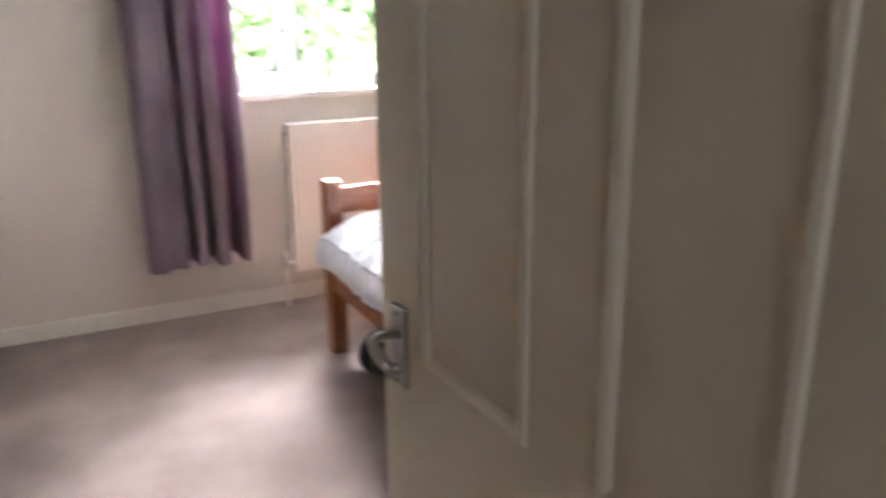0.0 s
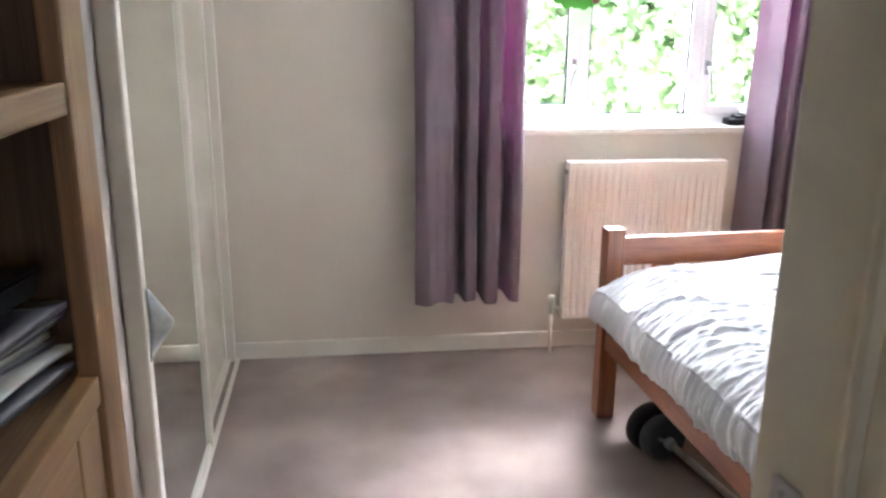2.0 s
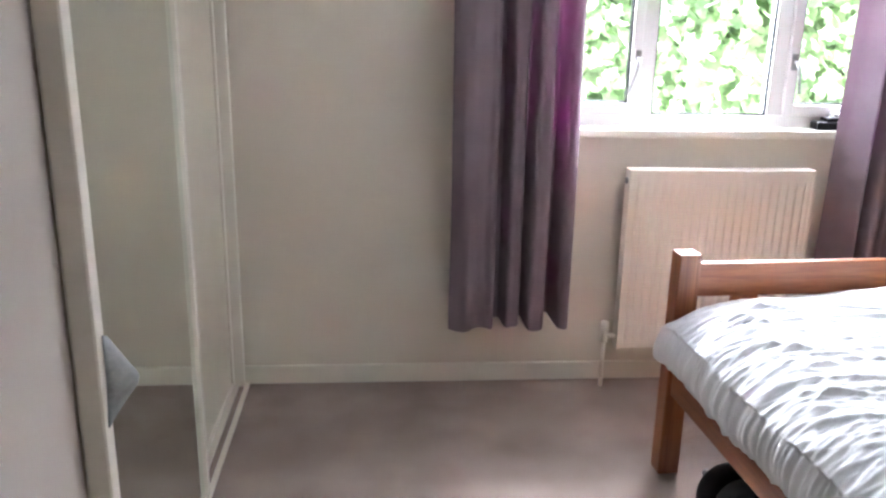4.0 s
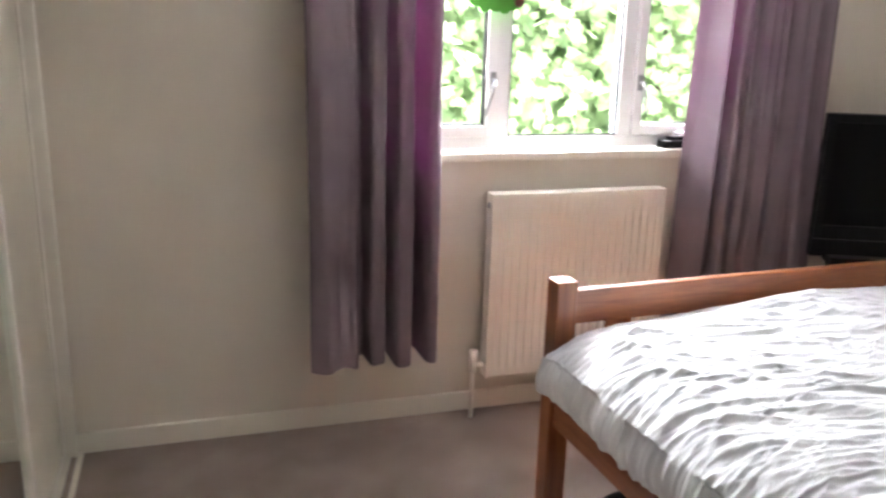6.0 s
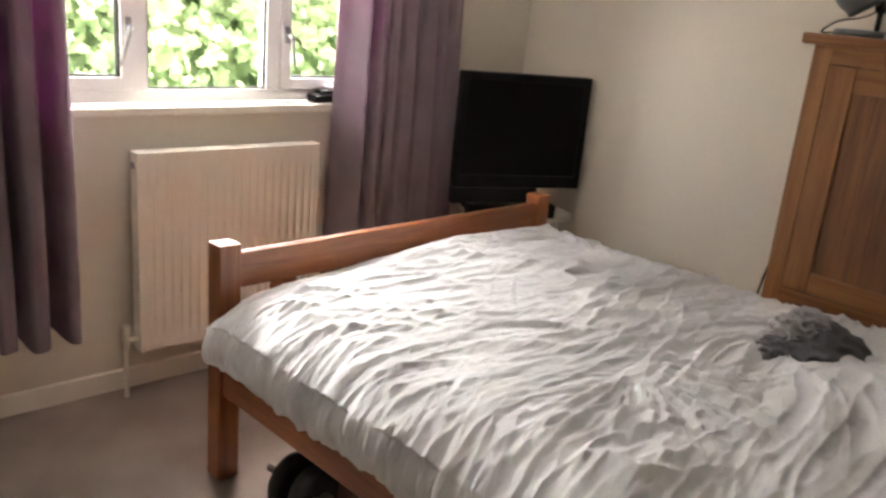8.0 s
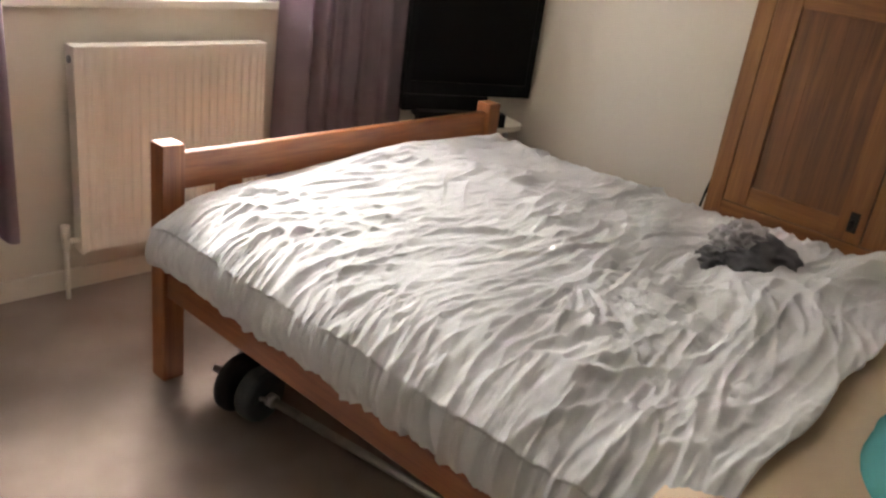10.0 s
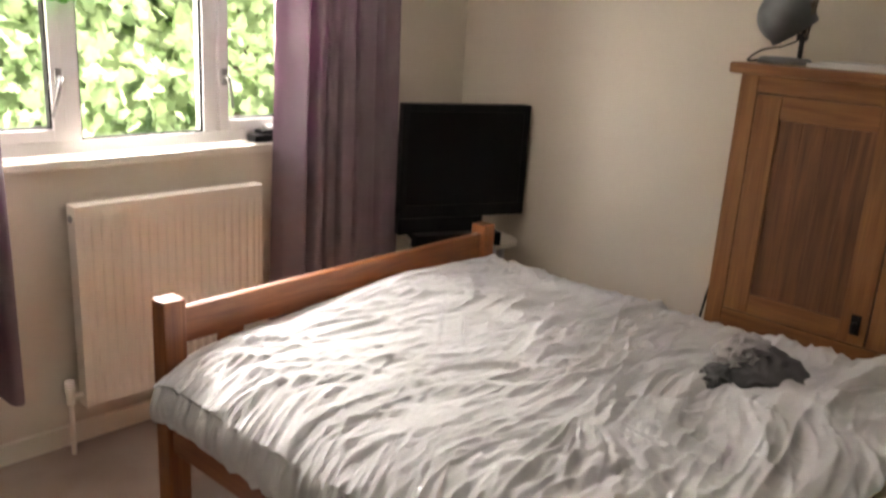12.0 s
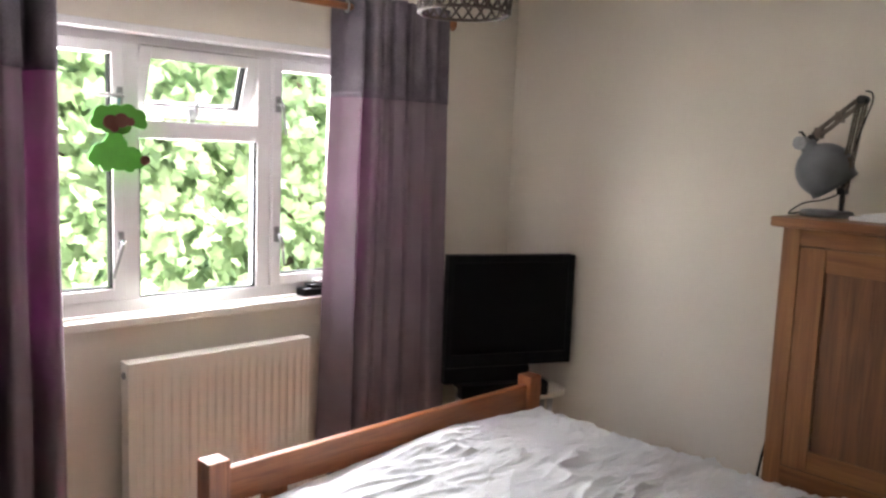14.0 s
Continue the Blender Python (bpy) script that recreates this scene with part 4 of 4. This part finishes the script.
def folder(x0, x1, y0, y1, z0, z1, tilt):
    bm = bmesh.new()
    def f(x, y, z):
        return Vector((x + (z - z0) * .2 - (1.76 - y) * .25, y, z + (y - y0) * tilt))
    bx(bm, x0, x1, y0, y1, z0, z1, .003, f)
    return bm


sz = 1.089
fol = thing("folder_stack", "pile of black ring binders and plastic pockets on a shelf", "folders", (-.33, 1.55, sz))
part("binder", folder(-.35, -.185, 1.40, 1.70, sz + .094, sz + .118, .03), BLACK, fol, "black ring binder")
part("binder_cover", folder(-.353, -.182, 1.395, 1.705, sz + .1182, sz + .123, .03), BLACK, fol)
for i in range(7):
    z = sz + .001 + i * .0125
    m = (FILM, FILM, PAPER, FILM, CARD, FILM, FILM)[i]
    bm = bmesh.new()
    ph = i * 1.3
    sheet(bm, 8, 14, lambda u, v: Vector((-.375 + .185 * u + .012 * math.sin(ph) - .085 * (1 - v), 1.40 + .325 * v + .012 * math.cos(ph * 2),
                                          z + .004 * math.sin(v * 6 + ph) * u + .006 * v * v * (i / 7) + .006)))
    ob = part("plastic_pocket", bm, m, fol)
    ob.modifiers.new("thickness", "SOLIDIFY").thickness = 0.007

# ---- pendant shade ----
SX, SY, SZ0 = 1.52, 3.16, 1.965
pend = thing("pendant_shade", "dark woven pendant lampshade hanging from the ceiling", "lampshade", (SX, SY, 2.2))
for z, r in ((SZ0, .115), (SZ0 + .06, .125), (SZ0 + .12, .12), (SZ0 + .18, .10)):
    bm = bmesh.new()
    tube(bm, [(SX + r * math.cos(k * math.tau / 40), SY + r * math.sin(k * math.tau / 40), z) for k in range(41)], .0045, 6, False)
    part("ring", bm, RATTAN, pend)
for s in (-1, 1):
    for j in range(22):
        bm = bmesh.new()
        pts = []
        for k in range(9):
            t = k / 8
            a = j / 22 * math.tau + s * t * 1.1
            r = .115 + .012 * math.sin(t * math.pi) - .016 * t
            pts.append((SX + r * math.cos(a), SY + r * math.sin(a), SZ0 + .18 * t))
        tube(bm, pts, .0035, 5)
        part("cane", bm, RATTAN, pend)
bm = bmesh.new()
tube(bm, [(SX, SY, SZ0 + .17), (SX, SY, 2.37), (SX, SY, 2.4)], [.003, .003, .003], 8)
for k in range(3):
    a = k * math.tau / 3
    tube(bm, [(SX, SY, SZ0 + .18), (SX + .1 * math.cos(a), SY + .1 * math.sin(a), SZ0 + .18)], .002, 6)
part("flex", bm, BLACK, pend)
bm = bmesh.new()
lathe(bm, (SX, SY, 2.37), (0, 0, 1), ((0, .012), (.01, .04), (.03, .045)), 20)
part("ceiling_rose", bm, UPVC, pend)
bm = bmesh.new()
tube(bm, [(SX, SY, SZ0 + .17), (SX, SY, SZ0 + .11)], .016, 12)
part("bulb_holder", bm, BLACK, pend)

# ---- things on and at the window ----
bm = boxes([(1.815, 1.985, N - .005, N + .055, 1.017, 1.047), (1.855, 1.995, N + .005, N + .06, 1.048, 1.062)], .006)
tagged(new("glasses_case", mesh_of(bm, "glasses_case", BLACK)), "black cases stacked on the window board", "case")

bm = boxes([(1.89, 2.02, N + .02, N + .066, 1.064, 1.078)], .004)
tagged(new("white_case", mesh_of(bm, "white_case", PAPER)), "small white case lying on the black cases", "case")

toy = thing("hanging_toy", "green wooden hanging ornament with brown red beads", "ornament", (1.105, 4.36, 1.6))
TY = 4.352


def lobes(bm, rows, y, t):
    for x, z, r in rows:
        x, z, r = 1.102 + (x - 1.11) * 1.18, 1.61 + (z - 1.61) * 1.1, r * 1.2
        tube(bm, [(x, y, z), (x, y + t * .2, z), (x, y + t * .8, z), (x, y + t, z)], [r * .9, r, r, r * .9], 20)


def blob(rows, y, t):
    """One flat board whose outline is that of the overlapping circles."""
    rows = [(1.102 + (x - 1.11) * 1.18, 1.61 + (z - 1.61) * 1.1, r * 1.2) for x, z, r in rows]
    cx, cz = sum(r[0] for r in rows) / len(rows), sum(r[1] for r in rows) / len(rows)
    bm = bmesh.new()
    rim = []
    for k in range(90):
        a = k * math.tau / 90
        dx, dz = math.cos(a), math.sin(a)
        far = .012
        for x, z, r in rows:
            px, pz = x - cx, z - cz
            along = px * dx + pz * dz
            off = px * px + pz * pz - along * along
            if off < r * r:
                far = max(far, along + math.sqrt(r * r - off))
        rim.append((cx + far * dx, cz + far * dz))
    front, back = [bm.verts.new((x, y, z)) for x, z in rim], [bm.verts.new((x, y + t, z)) for x, z in rim]
    for k in range(90):
        bm.faces.new((front[k], front[(k + 1) % 90], back[(k + 1) % 90], back[k]))
    for ring in (front, back):
        c = bm.verts.new((cx, ring[0].co.y, cz))
        for k in range(90):
            bm.faces.new((ring[k], ring[(k + 1) % 90], c))
    return bm


part("upper_shape", blob(((1.065, 1.685, .024), (1.10, 1.685, .028), (1.135, 1.69, .026), (1.165, 1.68, .022), (1.05, 1.66, .018), (1.12, 1.655, .026), (1.08, 1.65, .02),
                          (1.175, 1.66, .016)), TY, .014), TOYGREEN, toy)
part("lower_shape", blob(((1.065, 1.57, .03), (1.10, 1.59, .034), (1.11, 1.555, .034), (1.145, 1.56, .028), (1.10, 1.615, .022), (1.165, 1.545, .02), (1.045, 1.555, .02),
                          (1.075, 1.535, .018), (1.14, 1.53, .016)), TY, .014), TOYGREEN, toy)
for row in ((1.085, 1.662, .02), (1.115, 1.668, .02), (1.14, 1.665, .012), (1.095, 1.645, .012), (1.182, 1.55, .014)):
    bm = bmesh.new()
    lobes(bm, (row,), TY - .010, .0095)
    part("bead", bm, TOYRED, toy)
bm = bmesh.new()
tube(bm, [(1.10, TY + .006, 1.70), (1.108, TY + .006, 1.755)], .002, 6)
part("cord", bm, TEAL, toy)
bm = bmesh.new()
tube(bm, [(1.10, TY + .007, 1.64), (1.10, TY + .007, 1.60)], .004, 6)
part("cord", bm, TEAL, toy)


# ---- garden ----
def leaf_cloud(name, centre, spread, count, size, seed, facing):
    """Lobed leaves, scattered in clumps so that the crown has gaps."""
    rng = np.random.default_rng(seed)
    outline = [(0, -.1), (.18, .02), (.5, .0), (.40, .26), (.58, .52), (.29, .58), (0, 1.0), (-.29, .58), (-.58, .52), (-.40, .26), (-.5, .0), (-.18, .02)]
    base = np.array([(0, .35, .05)] + [(x, y, -.06 * abs(x)) for x, y in outline])
    clumps = rng.normal(size=(count // 14 + 1, 3)) * np.array(spread) * np.array((.6, .34, .6)) + np.array(centre)
    tilt = rng.normal(size=(len(clumps), 3)) * np.array((24, 20, 40))
    verts, faces = [], []
    n = len(base)
    for i in range(count):
        tx, ty, tz = tilt[i // 14]
        c = clumps[i // 14] + rng.normal(size=3) * np.array((.26, .12, .22))
        e = Euler((radians(facing + tx + rng.normal() * 15), radians(ty + rng.normal() * 14), radians(tz + rng.normal() * 35)))
        r = np.array(e.to_matrix())
        s = size * rng.uniform(.6, 1.25)
        verts.append(base @ r.T * s + c)
        k = i * n
        faces += [(k, k + 1 + j, k + 1 + (j + 1) % (n - 1)) for j in range(n - 1)]
    me = bpy.data.meshes.new(name)
    me.from_pydata(np.concatenate(verts).tolist(), [], faces)
    me.materials.append(LEAF)
    return me


def tree(x, y, top, spread, count, size, seed, label):
    t = thing("tree", label, "tree", (x, y, -2.7), "trees outside the window")
    bm = bmesh.new()
    tube(bm, [(x, y, -2.7), (x + .05, y, -1.2), (x - .05, y + .05, .3), (x, y, top - .5)], [.17, .13, .09, .03], 12)
    rng = random.Random(seed)
    part("trunk", bm, BARK, t)
    for k in range(9):
        z = -.6 + k * (top - .2) / 9
        a = rng.uniform(0, math.tau)
        l = rng.uniform(.7, 1.3) * spread[0] * .6
        bm = bmesh.new()
        e = Vector((x + l * math.cos(a), y + l * math.sin(a) * .6, z + rng.uniform(.3, .8)))
        p = Vector((x, y, z))
        tube(bm, [p, p.lerp(e, .5) + Vector((0, 0, -.08)), e], [.035, .022, .008], 8)
        part("limb", bm, BARK, t)
    ob = new("crown", leaf_cloud("crown", (x, y, (top - .4) / 2 + .2), (spread[0], spread[1], top * .42), count, size, seed, 62))
    ob.parent = t
    ob.matrix_parent_inverse = Matrix.Translation(-BASES[t])
    tagged(ob, kind="stuff")


tree(1.5, 7.4, 2.8, (1.6, .8, 1), 7600, .11, 11, "leafy green maple tree close outside the window")
tree(3.9, 7.6, 3.2, (1.5, .9, 1), 6500, .11, 12, "broad leafy green tree behind the house")
tree(-.6, 8.2, 3.0, (1.6, .9, 1), 6500, .11, 13, "leafy yellow-green tree in the garden")
tree(.2, 10.2, 4.2, (2.2, .9, 1), 5200, .19, 16, "tall leafy pale green tree beyond the maple")
tree(4.2, 10.4, 4.6, (2.2, .9, 1), 5200, .19, 17, "tall leafy green tree beyond the garden")
tree(6.2, 9.6, 1.9, (2.0, 1.0, 1), 2600, .17, 14, "tall leafy tree at the garden's end")
tree(1.8, 10.5, 1.7, (2.6, 1.0, 1), 2600, .17, 15, "dense leafy green tree at the garden's end")
